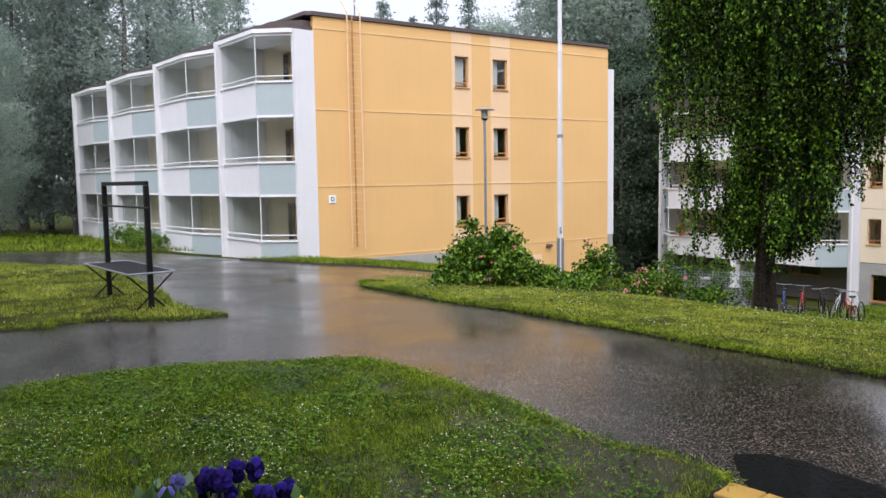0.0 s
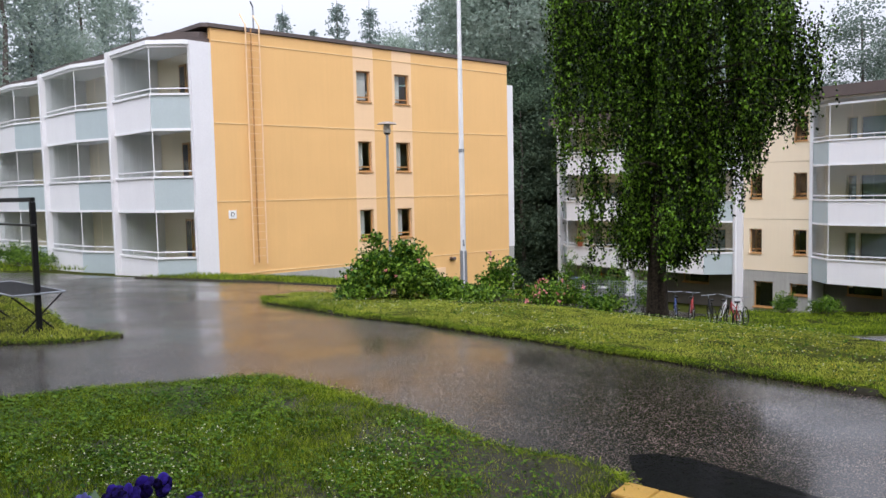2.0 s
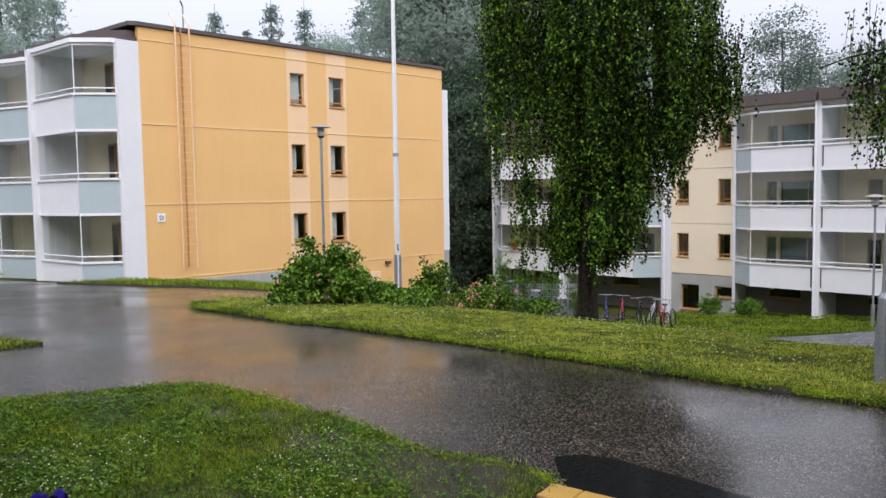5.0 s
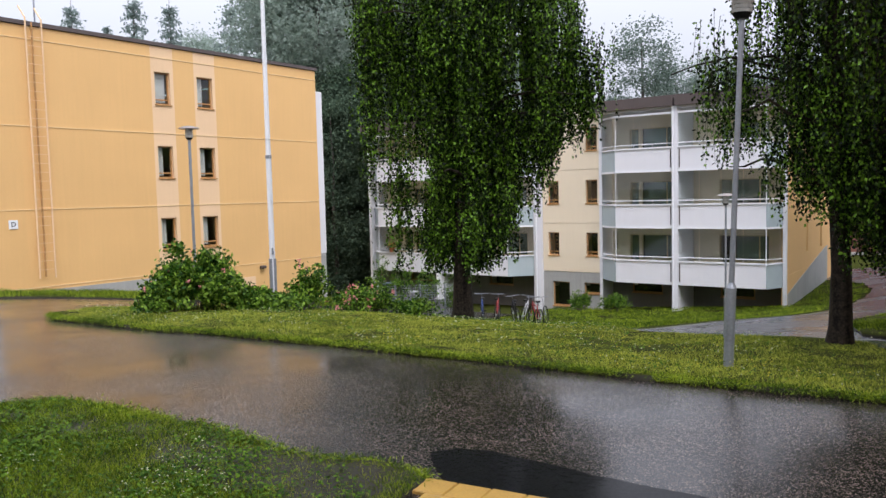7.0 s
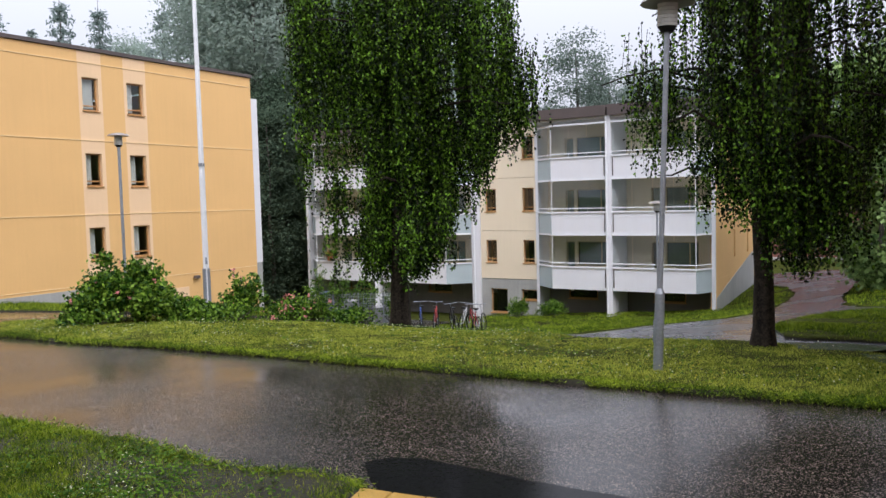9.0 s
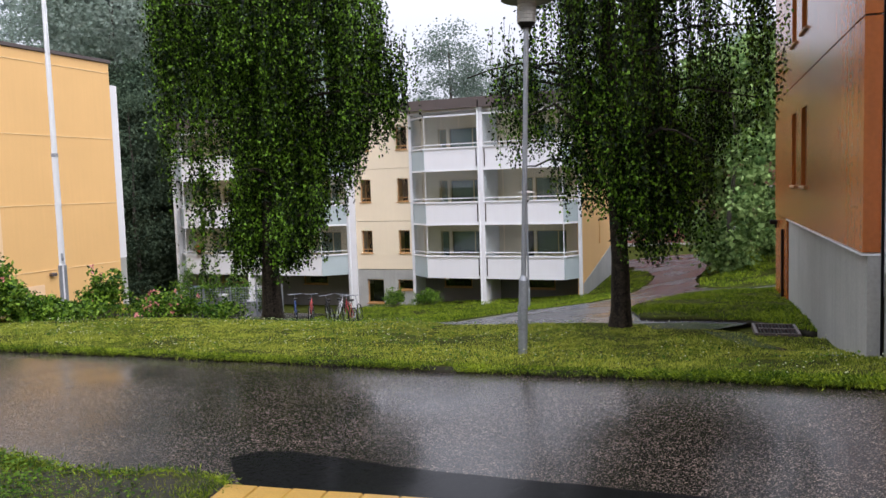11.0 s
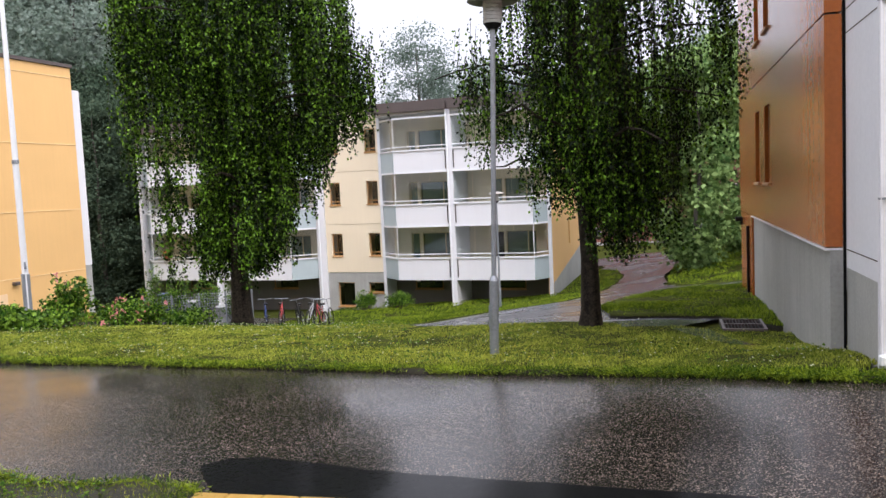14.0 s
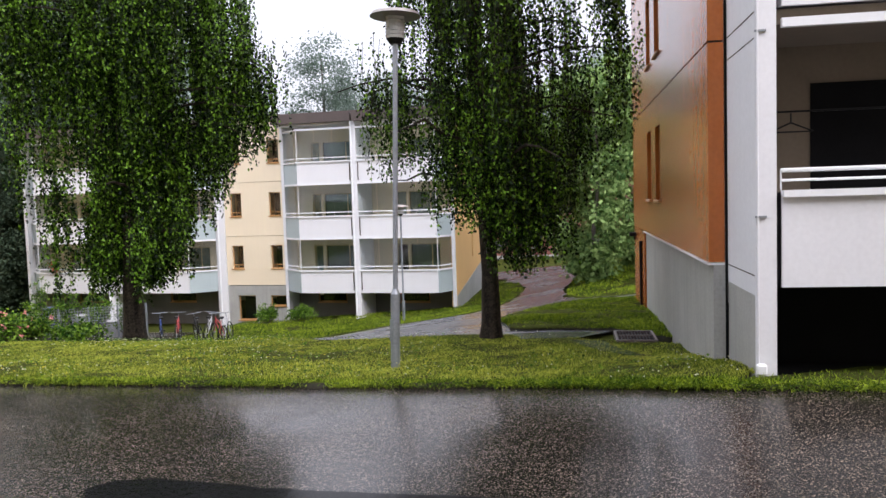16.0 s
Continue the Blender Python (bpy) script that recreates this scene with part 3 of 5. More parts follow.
for a0, bend, a1 in zip(BAYS, BENDS, BAYS[1:]):
    a0 += .2
    pl = [d_side(a0, .77), d_side(bend, 1.75), d_side(a1, 1.75)]
    ends = [d_side(a1, .02), d_side(a0, .02)]
    for zc in (5.95, 3.08, .23):
        balcony(yellow_house, pl, zc, 1.22, zc + 1.66, (1,), ends, rail=.17)
        for u, v, low in ((.30, .85, 1.0), (.95, 1.5, 1.0), (1.6, 2.1, 1.0)):
            bm = bmesh.new()
            prism(bm, [d_side(a0 + u, .04), d_side(a0 + v, .04), d_side(a0 + v, .0), d_side(a0 + u, .0)], zc - low, zc + 1.28)
            fr = part("balcony_door", bm, FRAME, yellow_house, "brown door and window frame")
            bm = bmesh.new()
            prism(bm, [d_side(a0 + u + .07, .05), d_side(a0 + v - .07, .05), d_side(a0 + v - .07, .041), d_side(a0 + u + .07, .041)], zc - low + .1, zc + 1.2)
            part("pane", bm, DIMGLASS, fr)
    rim = [d_side(a0 - .1, .95), d_side(bend - .05, 1.88), d_side(a1 + .2, 1.88), d_side(a1 + .2, 0), d_side(a0 - .1, 0)]
    bm = bmesh.new()
    prism(bm, rim, 7.612, 7.76)
    part("balcony_roof", bm, WHITE_METAL, yellow_house)
    rim = [d_side(a0 - .1, .9), d_side(bend - .05, 1.75), d_side(a1 + .1, 1.75), d_side(a1 + .1, -.3), d_side(a0 - .1, -.3)]
    bm = bmesh.new()
    prism(bm, rim, 7.764, 7.90)
    part("roof_edge", bm, ROOF, yellow_house)
    rim = [d_side(a0, .3), d_side(bend, 1.1), d_side(a1 + .2, 1.1), d_side(a1 + .2, -.3), d_side(a0, -.3)]
    bm = bmesh.new()
    prism(bm, rim, 7.903, 8.12)
    part("roof_step", bm, ROOF, yellow_house)
bm = bmesh.new()
prism(bm, [(-.08, -.08), (GL + .06, -.08), (GL + .06, LONG), d_side(LONG, .3), d_side(.1, .3)], 8.284, 8.42)
part("roof", bm, ROOF, yellow_house, "brown metal roof edge")

# ladder and downpipe on the gable
bm = tubes(((1.28, -.16, -.2), (1.28, -.16, 8.5), .028), ((1.82, -.16, -.2), (1.82, -.16, 8.5), .028), seg=6)
for i in range(28):
    tube(bm, (1.28, -.16, .1 + i * .3), (1.82, -.16, .1 + i * .3), .008, seg=5)
tube(bm, (1.28, -.16, 8.5), (1.28, .25, 8.95), .028, seg=6)
tube(bm, (1.82, -.16, 8.5), (1.82, .25, 8.95), .028, seg=6)
part("ladder", bm, PALE, yellow_house, "ochre wall ladder")
part("downpipe", tubes(((1.53, -.07, -.15), (1.53, -.07, 8.4), .03)), FRAME, yellow_house, "ochre downpipe")
sg = part("house_sign", boxes((.42, .72, -.03, -.004, 1.52, 1.82), bevel=.006), WHITE_METAL, yellow_house, "white square sign")
fc = bpy.data.curves.new("letter", "FONT")
fc.body, fc.size, fc.extrude, fc.align_x, fc.align_y = "D", .22, .003, "CENTER", "CENTER"
lt = new("letter", fc)
lt.parent = sg
lt.matrix_basis = pose(.57, -.034, 1.67, 90, 0, 0)
fc.materials.append(BLACKSTEEL)

# the cream house beyond the lawn: long side along y, facing -x
C_AT = pose(0, 0, 0, 0, 0, 33) @ pose(37.37, 8.4, 0)
cream_house = empty("apartment_building", C_AT, "cream four-storey apartment block with white balconies and basement", "apartment building")
CH = 6.62
c_holes = [(9.05, 9.71, z, z + 1.22) for z in (4.4, 1.67, -1.08)] + [(11.28, 11.94, z, z + 1.22) for z in (4.4, 1.67, -1.08)]


def turned(bm):
    """From a wall along x that faces -y to one along y that faces -x."""
    for v in bm.verts:
        v.co = Vector((v.co.y, v.co.x, v.co.z))
    bmesh.ops.reverse_faces(bm, faces=bm.faces)
    return bm


def window_y(parent, y0, y1, z0, z1, x, **kw):
    """The same window in a wall along y that faces -x."""
    w = window(parent, y0, y1, z0, z1, x, **kw)
    for o in (w, *w.children):
        bm = bmesh.new()
        bm.from_mesh(o.data)
        turned(bm)
        bm.to_mesh(o.data)
        bm.free()
    return w


for za, zb in ((-1.95, .62), (.64, 3.42), (3.44, CH)):
    part("wall_panel", turned(holed(8.76, 12.25, za, zb, 0, .25, c_holes)), CREAM, cream_house)
part("wall_panel", turned(holed(8.76, 12.25, -5, -1.98, .02, .25, [(10.7, 11.7, -3.8, -2.5), (8.8, 9.85, -3.05, -2.5)])), CONCRETE, cream_house, "grey concrete basement wall")
for h in c_holes:
    window_y(cream_house, *h, 0, curtain=False)
window_y(cream_house, 10.7, 11.7, -3.8, -2.5, 0, vent=False, curtain=False)
window_y(cream_house, 8.8, 9.85, -3.05, -2.5, 0, vent=False, curtain=False)
C_CAPS = (4.32, 1.61, -1.1)
C_UNITS = [((0.0, 0.0), (.5, -1.0), (4.45, -1.0), 1), ((4.75, -1.0), (7.6, -1.0), (8.74, 0.0), 2),
           ((12.8, 0.0), (13.9, -1.0), (18.4, -1.0), 1), ((18.75, -1.0), (23.1, -1.0), (24.2, 0.0), 2)]
for p, q, r, kind in C_UNITS:
    ya, yb = p[0], r[0]
    pl = [(r[1], r[0]), (q[1], q[0]), (p[1], p[0])][::-1]
    for zc in C_CAPS:
        balcony(cream_house, pl, zc, 1.15, zc + 1.62, (1,) if kind == 1 else (0,), [(1.15, yb), (1.15, ya)])
    L, m = yb - ya, (ya + yb) / 2
    door, wide = ((.42, .28), (.80, .44)) if kind == 1 else ((.37, .24), (.86, .40))
    doors = [(yb - door[0] * L, yb - door[1] * L, z - .9, z + 1.12) for z in C_CAPS]
    broad = [(yb - wide[0] * L, yb - wide[1] * L, z - .15, z + 1.12) for z in C_CAPS]
    cellar = [(m - .7, m + .9, -3.0, -2.45)]
    hs = doors + broad + cellar
    part("wall", turned(holed(ya, yb, -2.1, 6.4, 1.2, 1.4, hs)), CREAM, cream_house)
    part("basement_wall", turned(holed(ya, yb, -5, -2.103, 1.2, 1.4, hs)), DARKWALL, cream_house, "grey basement wall darkened for the shade under balconies")
    for h in cellar:
        window_y(cream_house, *h, 1.2, depth=.05, vent=False, curtain=False)
    for i, h in enumerate(doors):
        window_y(cream_house, *h, 1.2, depth=.05, vent=False, curtain=False, frame_mat=PALEFRAME, blind=BLIND if kind == 2 or i < 2 else None)
    for h in broad:
        window_y(cream_house, *h, 1.2, depth=.05, vent=False, curtain=False, frame_mat=PALEFRAME, blind=BLIND, mullion=h[0] + (h[1] - h[0]) * .28)
    part("roof_edge", boxes((-1.25, 1.4, ya - .1, yb + .1, 6.2, 6.62)), ROOF, cream_house)
    part("balcony_ceiling", boxes((-1.0, 1.2, ya, yb, 6.1, 6.198)), WHITE, cream_house)
for y0, y1, x0 in ((-.16, -.003, -.15), (4.46, 4.74, -1.06), (8.745, 8.9, -.1), (12.26, 12.79, -.1), (18.42, 18.73, -1.06), (24.21, 24.4, -.4)):
    part("fin_wall", boxes((x0, 1.2, y0, y1, -5, 6.2)), WHITE, cream_house, "white fin wall")
    if y1 - y0 > .25:
        part("downpipe", tubes(((x0 - .05, (y0 + y1) / 2 + .08, -4), (x0 - .05, (y0 + y1) / 2 + .08, 6.2), .05)), WHITE_METAL, cream_house)
for z in C_CAPS:
    for y in (4.38, 4.80, 18.34, 18.79):
        part("panel_gap", boxes((-1.062, -1.052, y - .025, y + .025, z - 1.0, z - .12)), DARKJOINT, cream_house, "dark gap beside the parapet")
part("wall_panel", holed(.05, 11.4, -1.7, 6.4, -.17, .1, [(4.0, 4.4, .1, .0), (4.0, 4.35, -.9, .5), (7.4, 7.8, -.9, .5), (4.0, 4.35, 1.9, 3.3), (7.4, 7.8, 1.9, 3.3)]), YELLOW, cream_house, "ochre gable wall")
part("wall_panel", boxes((.05, 11.4, -.17, .1, -6, -1.705)), YELLOW, cream_house)
bm = bmesh.new()
rim = [(.05, -6), (9.3, -6), (9.3, -.95), (8.6, -1.0), (.05, -2.55)]
front, back = [bm.verts.new((x, -.19, z)) for x, z in rim], [bm.verts.new((x, -.172, z)) for x, z in rim]
bm.faces.new(front)
bm.faces.new(back[::-1])
for i in range(len(rim)):
    bm.faces.new((front[i], front[i - 1], back[i - 1], back[i]))
bmesh.ops.recalc_face_normals(bm, faces=bm.faces)
part("plinth", bm, CONCRETE, cream_house, "grey concrete plinth with a sloping top")
part("wall", boxes((11.0, 11.4, .1, 24.4, -6, 6.4), (1.4, 11, 24.1, 24.4, -6, 6.4)), CREAM, cream_house)
part("roof", boxes((.0, 11.6, -.3, 24.5, 6.63, 6.85)), ROOF, cream_house, "brown metal roof edge")
part("chimney_hood", boxes((2, 2.6, 10, 10.7, 6.85, 7.15), bevel=.03), ROOF, cream_house)

# the orange house: gable along x, facing +y; balconies look out along -x
E_AT = pose(0, 0, 0, 0, 0, 37.5) @ pose(9.8, -1.85, 0)
orange_house = empty("apartment_building", E_AT, "apartment block with wet orange gable and grey concrete plinth", "apartment building")
EL = 10.6
e_holes = [(x, x + .75, z, z + 1.37) for x in (4.85, 6.35) for z in (2.18, 4.87, 7.56)]
for za, zb in ((1.46, 4.10), (4.10, 6.79), (6.79, 9.9)):
    for xa, xb in ((0, 1.9), (1.9, 3.6), (3.6, 4.7), (4.7, 5.75), (5.75, 6.2), (6.2, 7.25), (7.25, EL)):
        part("wall_panel", holed(xa + .004, xb - .004, za + .012, zb - .012, -.185, .0, [h for h in e_holes if xa < h[0] < xb]), ORANGE, orange_house)
part("joint", boxes(*[(.03, EL - .03, -.13, -.02, z - .02, z + .02) for z in (4.10, 6.79)]), DARKJOINT, orange_house)
for h in e_holes:
    window(orange_house, *h, 0, depth=.07, sign=-1, vent=False, curtain=False)
for xa, xb in ((0, .14), (.143, 3.4), (3.403, 6.8), (6.803, 8.1)):
    part("plinth", boxes((xa, xb, -.2, -.05, -1.6, 1.44)), CONCRETE, orange_house)
part("drip_edge", boxes((-.01, 8.1, -.18, .015, 1.436, 1.46)), WHITE_METAL, orange_house)
part("wall_panel", boxes((8.103, EL, -.16, -.01, -2, 1.45)), ORANGE, orange_house)
part("wall", boxes((EL - .3, EL, -14, -.16, -2, 9.9)), WHITE, orange_house)
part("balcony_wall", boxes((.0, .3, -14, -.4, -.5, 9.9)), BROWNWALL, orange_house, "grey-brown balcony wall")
part("corner_gap", boxes((-.012, .002, -.216, -.187, -.6, 9.9)), SHADEBLACK, orange_house, "dark joint between panels")
part("fin_wall", boxes((-1.45, -.012, -.37, -.22, 1.24, 9.9)), WHITE, orange_house, "white fin wall")
part("fin_plinth", boxes((-1.45, .0, -.365, -.225, -.6, 1.237)), CONCRETE, orange_house, "grey concrete foot of the fin wall")
for z in (1.44, 3.86, 4.12):
    part("fin_joint", boxes((-1.44, -.02, -.223, -.217, z, z + .012)), DARKJOINT, orange_house, "thin dark joint in the fin wall")
part("pillar", boxes((-1.5, -1.452, -.40, -.20, -.6, 9.9)), WHITE, orange_house)
for zc in (2.32, 5.12, 7.92):
    balcony(orange_house, [(-1.46, -6.2), (-1.46, -.45)], zc, .98, zc + 1.7, (0,), [(-.02, -.45), (-.02, -6.2)], rail=.2, glazed=False)
    part("lower_rail", tubes(((-1.46, -6.2, zc + .1), (-1.46, -.45, zc + .1), .014), seg=6), WHITE_METAL, orange_house)
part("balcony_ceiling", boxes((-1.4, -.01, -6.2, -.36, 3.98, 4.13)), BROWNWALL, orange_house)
# black boards draw the window's unlit room and the shade under the balcony
part("balcony_window", boxes((-.02, -.005, -3.2, -1.15, 1.6, 3.55)), SHADEBLACK, orange_house, "dark balcony window")
part("cellar_front", boxes((-.3, -.25, -6.2, -.36, -.5, 1.33), (-1.45, -.3, -6.2, -.36, -.02, .3)), SHADEBLACK, orange_house, "black boxes that draw the shade under the balcony")
part("downpipe", tubes(((-1.515, -.215, .55), (-1.515, -.215, 9.5), .012)), WHITE, orange_house)
part("roof", boxes((-.2, EL + .2, -14, .1, 9.9, 10.1)), ROOF, orange_house)


# the house at the camera's back, on whose balcony it is held
own_house = empty("apartment_building", pose(0, 0, 0, 0, 0, -51.5) @ pose(0, -1.7, 0), "cream apartment block with rows of dark windows", "apartment building")
OWN = [(x, x + 1.6, z, z + 1.4) for x in (-22, -17, -12, -7, 3, 8, 13, 18) for z in (1.6, 4.4, 7.2)]
OWN += [(-2.2, 1.6, .8, 3.0), (-2.2, 1.6, 4.0, 5.8), (-2.2, 1.6, 6.8, 8.6)]
part("wall", holed(-25, 25, -.6, 9.6, -.25, .0, OWN), CREAM, own_house)
for h in OWN:
    window(own_house, *h, 0, depth=.08, vent=False, curtain=False, sign=-1)
part("wall", boxes((-25, -24.7, -11, -.25, -.6, 9.6), (24.7, 25, -11, -.25, -.6, 9.6), (-24.7, 24.7, -11, -10.7, -.6, 9.6)), CREAM, own_house)
part("balcony_slab", boxes((-2.6, 2.0, .003, 1.2, .55, .74)), CONCRETE, own_house)
part("roof", boxes((-25.3, 25.3, -11.3, .35, 9.6, 9.85)), ROOF, own_house)


# ---------------------------------------------------------------- leaves and grass
def leaf_quads(centers, length, width, rng, down=0.0):
    """A small pointed leaf at each centre, turned at random; down: how far the tips hang."""
    c = np.asarray(centers, float)
    k = len(c)
    t = rng.normal(size=(k, 3))
    t[:, 2] -= down
    t /= np.linalg.norm(t, axis=1, keepdims=True)
    q = rng.normal(size=(k, 3))
    w = np.cross(t, q)
    w /= np.linalg.norm(w, axis=1, keepdims=True)
    n = np.cross(t, w)
    size = rng.uniform(.7, 1.25, (k, 1))
    t, w = t * length * size, w * width * size
    return np.stack([c, c + t * .45 + w * .5 + n * width * .1, c + t, c + t * .45 - w * .5 + n * width * .1], 1)


def sway(x, y, scale):
    return np.array([noise.noise((a * scale, b * scale, 3.7)) for a, b in zip(x, y)])


def grass(name, outline, count, height, width, seed, label, box_limits=None, lift=.05, thin=-.35, mat=None, bare=()):
    """Blades of grass over a lawn, thinner where the noise makes it bare."""
    rng = np.random.default_rng(seed)
    o = np.array(outline)
    x0, x1, y0, y1 = box_limits or (o[:, 0].min(), o[:, 0].max(), o[:, 1].min(), o[:, 1].max())
    x, y = rng.uniform(x0, x1, count * 3), rng.uniform(y0, y1, count * 3)
    ok = inside(x, y, outline)
    x, y = x[ok][:count], y[ok][:count]
    f = sway(x, y, .9) + .6 * sway(x, y, 3.1)
    for bx, by, br in bare:
        f = f - .85 * np.exp(-((x - bx) ** 2 + (y - by) ** 2) / br ** 2)
    ok = f > thin + rng.normal(0, .16, len(x))
    x, y, f = x[ok], y[ok], f[ok]
    z = land(x, y) + lift - .01
    k = len(x)
    h = height * rng.uniform(.45, 1.25, k) * (1 + .5 * np.clip(f, -.6, .8))
    a = rng.uniform(0, 2 * math.pi, k)
    lean = rng.uniform(.1, .9, k) * h
    b = rng.uniform(0, 2 * math.pi, k)
    dx, dy = np.cos(a) * width / 2, np.sin(a) * width / 2
    lx, ly = np.cos(b) * lean, np.sin(b) * lean
    p = np.empty((k, 4, 3))
    p[:, 0] = np.stack([x - dx, y - dy, z], 1)
    p[:, 1] = np.stack([x + dx, y + dy, z], 1)
    p[:, 2] = np.stack([x + lx + dx * .35, y + ly + dy * .35, z + h], 1)
    p[:, 3] = np.stack([x + lx - dx * .35, y + ly - dy * .35, z + h], 1)
    return tagged(quads(name, p, mat or BLADE), label, "grass", kind="stuff")


def blossoms(name, outline, count, radius, seed, label, mat, lift, high, limits=None, clump=.05):
    rng = np.random.default_rng(seed)
    o = np.array(outline)
    x0, x1, y0, y1 = limits or (o[:, 0].min(), o[:, 0].max(), o[:, 1].min(), o[:, 1].max())
    x, y = rng.uniform(x0, x1, count * 6), rng.uniform(y0, y1, count * 6)
    ok = inside(x, y, outline)
    x, y = x[ok], y[ok]
    ok = sway(x + 31, y, .8) > clump + rng.normal(0, .15, len(x))
    x, y = x[ok][:count], y[ok][:count]
    z = land(x, y) + lift + rng.uniform(.4, 1, len(x)) * high
    r = radius * rng.uniform(.6, 1.2, len(x))
    oct_v = np.array([(1, 0, 0), (0, 1, 0), (-1, 0, 0), (0, -1, 0), (0, 0, .8), (0, 0, -.6)])
    v = (np.stack([x, y, z], 1)[:, None] + oct_v[None] * r[:, None, None]).reshape(-1, 3)
    tri = [(0, 1, 4), (1, 2, 4), (2, 3, 4), (3, 0, 4), (1, 0, 5), (2, 1, 5), (3, 2, 5), (0, 3, 5)]
    f = [tuple(i * 6 + q for q in t) for i in range(len(x)) for t in tri]
    return tagged(soup(name, v.tolist(), f, mat), label, "flowers", kind="stuff")


CLOVER = material("white clover", (0.52, 0.53, 0.34), 0.8, 0.2)
YELLOWBLOOM = material("yellow bloom", (0.62, 0.50, 0.03), 0.7, 0.15)
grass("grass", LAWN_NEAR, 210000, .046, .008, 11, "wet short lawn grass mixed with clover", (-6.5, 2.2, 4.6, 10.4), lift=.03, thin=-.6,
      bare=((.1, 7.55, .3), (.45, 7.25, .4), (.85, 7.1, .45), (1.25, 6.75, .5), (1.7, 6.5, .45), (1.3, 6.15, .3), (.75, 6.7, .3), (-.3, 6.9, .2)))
grass("grass", LAWN_NEAR, 11000, .035, .008, 20, "sparse short tufts on the wet mud", (-.8, 2.2, 5.5, 9.2), lift=.03, thin=-2.0, mat=PALEBLADE)
# the lighter blade colour here stands for haze over the rack's lawn
grass("grass", LAWN_RACK, 70000, .06, .012, 12, "wet lawn grass round the carpet rack", (-15, -3.8, 11.5, 25), mat=PALEBLADE)
grass("grass", LAWN_RIGHT, 230000, .032, .013, 13, "wet yellowish lawn grass under the birches", lift=.07, thin=-.55, mat=PALEBLADE)
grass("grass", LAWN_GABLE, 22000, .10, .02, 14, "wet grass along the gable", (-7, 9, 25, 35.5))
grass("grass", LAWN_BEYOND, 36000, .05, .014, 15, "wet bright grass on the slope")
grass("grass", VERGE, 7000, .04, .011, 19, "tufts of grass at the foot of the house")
FAR_L = [(-17.5, 30.8), (-13.3, 31.9), (-10.5, 33.5), (-21, 46), (-40, 52), (-45, 31)]
FAR_C = [(14, 17.6), (18.5, 20.6), (22.5, 22.0), (24.5, 22.8), (27.1, 24), (28.9, 25), (30.9, 26.4), (32.8, 28.4), (33.4, 30.2), (33.5, 31.3), (27, 27), (20.5, 37), (17, 34), (12.5, 28), (10.5, 22), (9.5, 17)]
FAR_R = [(25.1, 16.1), (25.3, 18.5), (26.3, 20.0), (28.1, 21.5), (30.6, 23.0), (34, 24.8), (40.3, 27.6), (46, 19.5), (40, 13), (30, 13)]
grass("grass", FAR_L, 24000, .16, .035, 16, "long wet grass by the wood")
grass("grass", FAR_C, 45000, .07, .022, 17, "lawn in front of the cream house")
grass("grass", FAR_R, 45000, .08, .026, 18, "grassy bank beside the far road")
def clover_leaves(outline, count, size, seed, label, limits, lift):
    """Broad low leaves in patches between the blades."""
    rng = np.random.default_rng(seed)
    x0, x1, y0, y1 = limits
    x, y = rng.uniform(x0, x1, count * 3), rng.uniform(y0, y1, count * 3)
    ok = inside(x, y, outline)
    x, y = x[ok], y[ok]
    ok = sway(x + 31, y, .8) + .5 * sway(x, y + 9, 2.3) > -.02 + rng.normal(0, .3, len(x))
    x, y = x[ok][:count], y[ok][:count]
    c = np.stack([x, y, land(x, y) + lift + rng.uniform(.01, .065, len(x))], 1)
    a, r = rng.uniform(0, 2 * math.pi, len(x)), size * rng.uniform(.6, 1.2, len(x))
    u = np.stack([np.cos(a), np.sin(a), rng.normal(0, .3, len(x))], 1) * r[:, None]
    w = np.stack([-np.sin(a), np.cos(a), rng.normal(0, .3, len(x))], 1) * r[:, None]
    return tagged(quads("clover", np.stack([c - u, c - w, c + u, c + w], 1), CLOVERLEAF), label, "clover", kind="stuff")


def fringe(line, count, seed, label, lift):
    """Tufts that hang over the edge of the asphalt."""
    rng = np.random.default_rng(seed)
    p = np.array(line)
    seg = rng.integers(0, len(p) - 1, count)
    u = rng.uniform(0, 1, (count, 1))
    q = p[seg] * (1 - u) + p[seg + 1] * u + rng.normal(0, .06, (count, 2))
    keep = sway(q[:, 0], q[:, 1], 2.2) > -.5
    q = q[keep]
    c = np.stack([q[:, 0], q[:, 1], land(q[:, 0], q[:, 1]) + lift + rng.uniform(-.03, .03, len(q))], 1)
    return tagged(quads("edge_tufts", leaf_quads(c, .055, .011, rng, -.15), BLADE), label, "grass", kind="stuff")


fringe(VERGE[:7], 5000, 30, "tufts along the kerb of the orange house", .04)
fringe(LAWN_RIGHT[:18], 32000, 27, "grass that hangs over the asphalt's edge", .06)
fringe(LAWN_NEAR[:17], 6000, 28, "grass that creeps over the asphalt's edge", .02)
fringe(LAWN_RACK[:13], 6000, 29, "grass along the edge of the rack's lawn", .04)
clover_leaves(LAWN_NEAR, 34000, .016, 25, "dark green clover leaves in the lawn", (-6.5, 1.5, 4.8, 10.3), .03)
clover_leaves(LAWN_RIGHT, 5000, .02, 26, "clover leaves in the lawn under the birches", (-2, 9.5, 4.5, 20), .09)
blossoms("clover_flowers", LAWN_NEAR, 1500, .0095, 21, "white clover heads in the lawn", CLOVER, .03, .06, (-6, .5, 4.6, 8.0), -.02)
blossoms("clover_flowers", LAWN_RIGHT, 800, .013, 22, "white clover heads under the birches", CLOVER, .09, .07, None, .0)
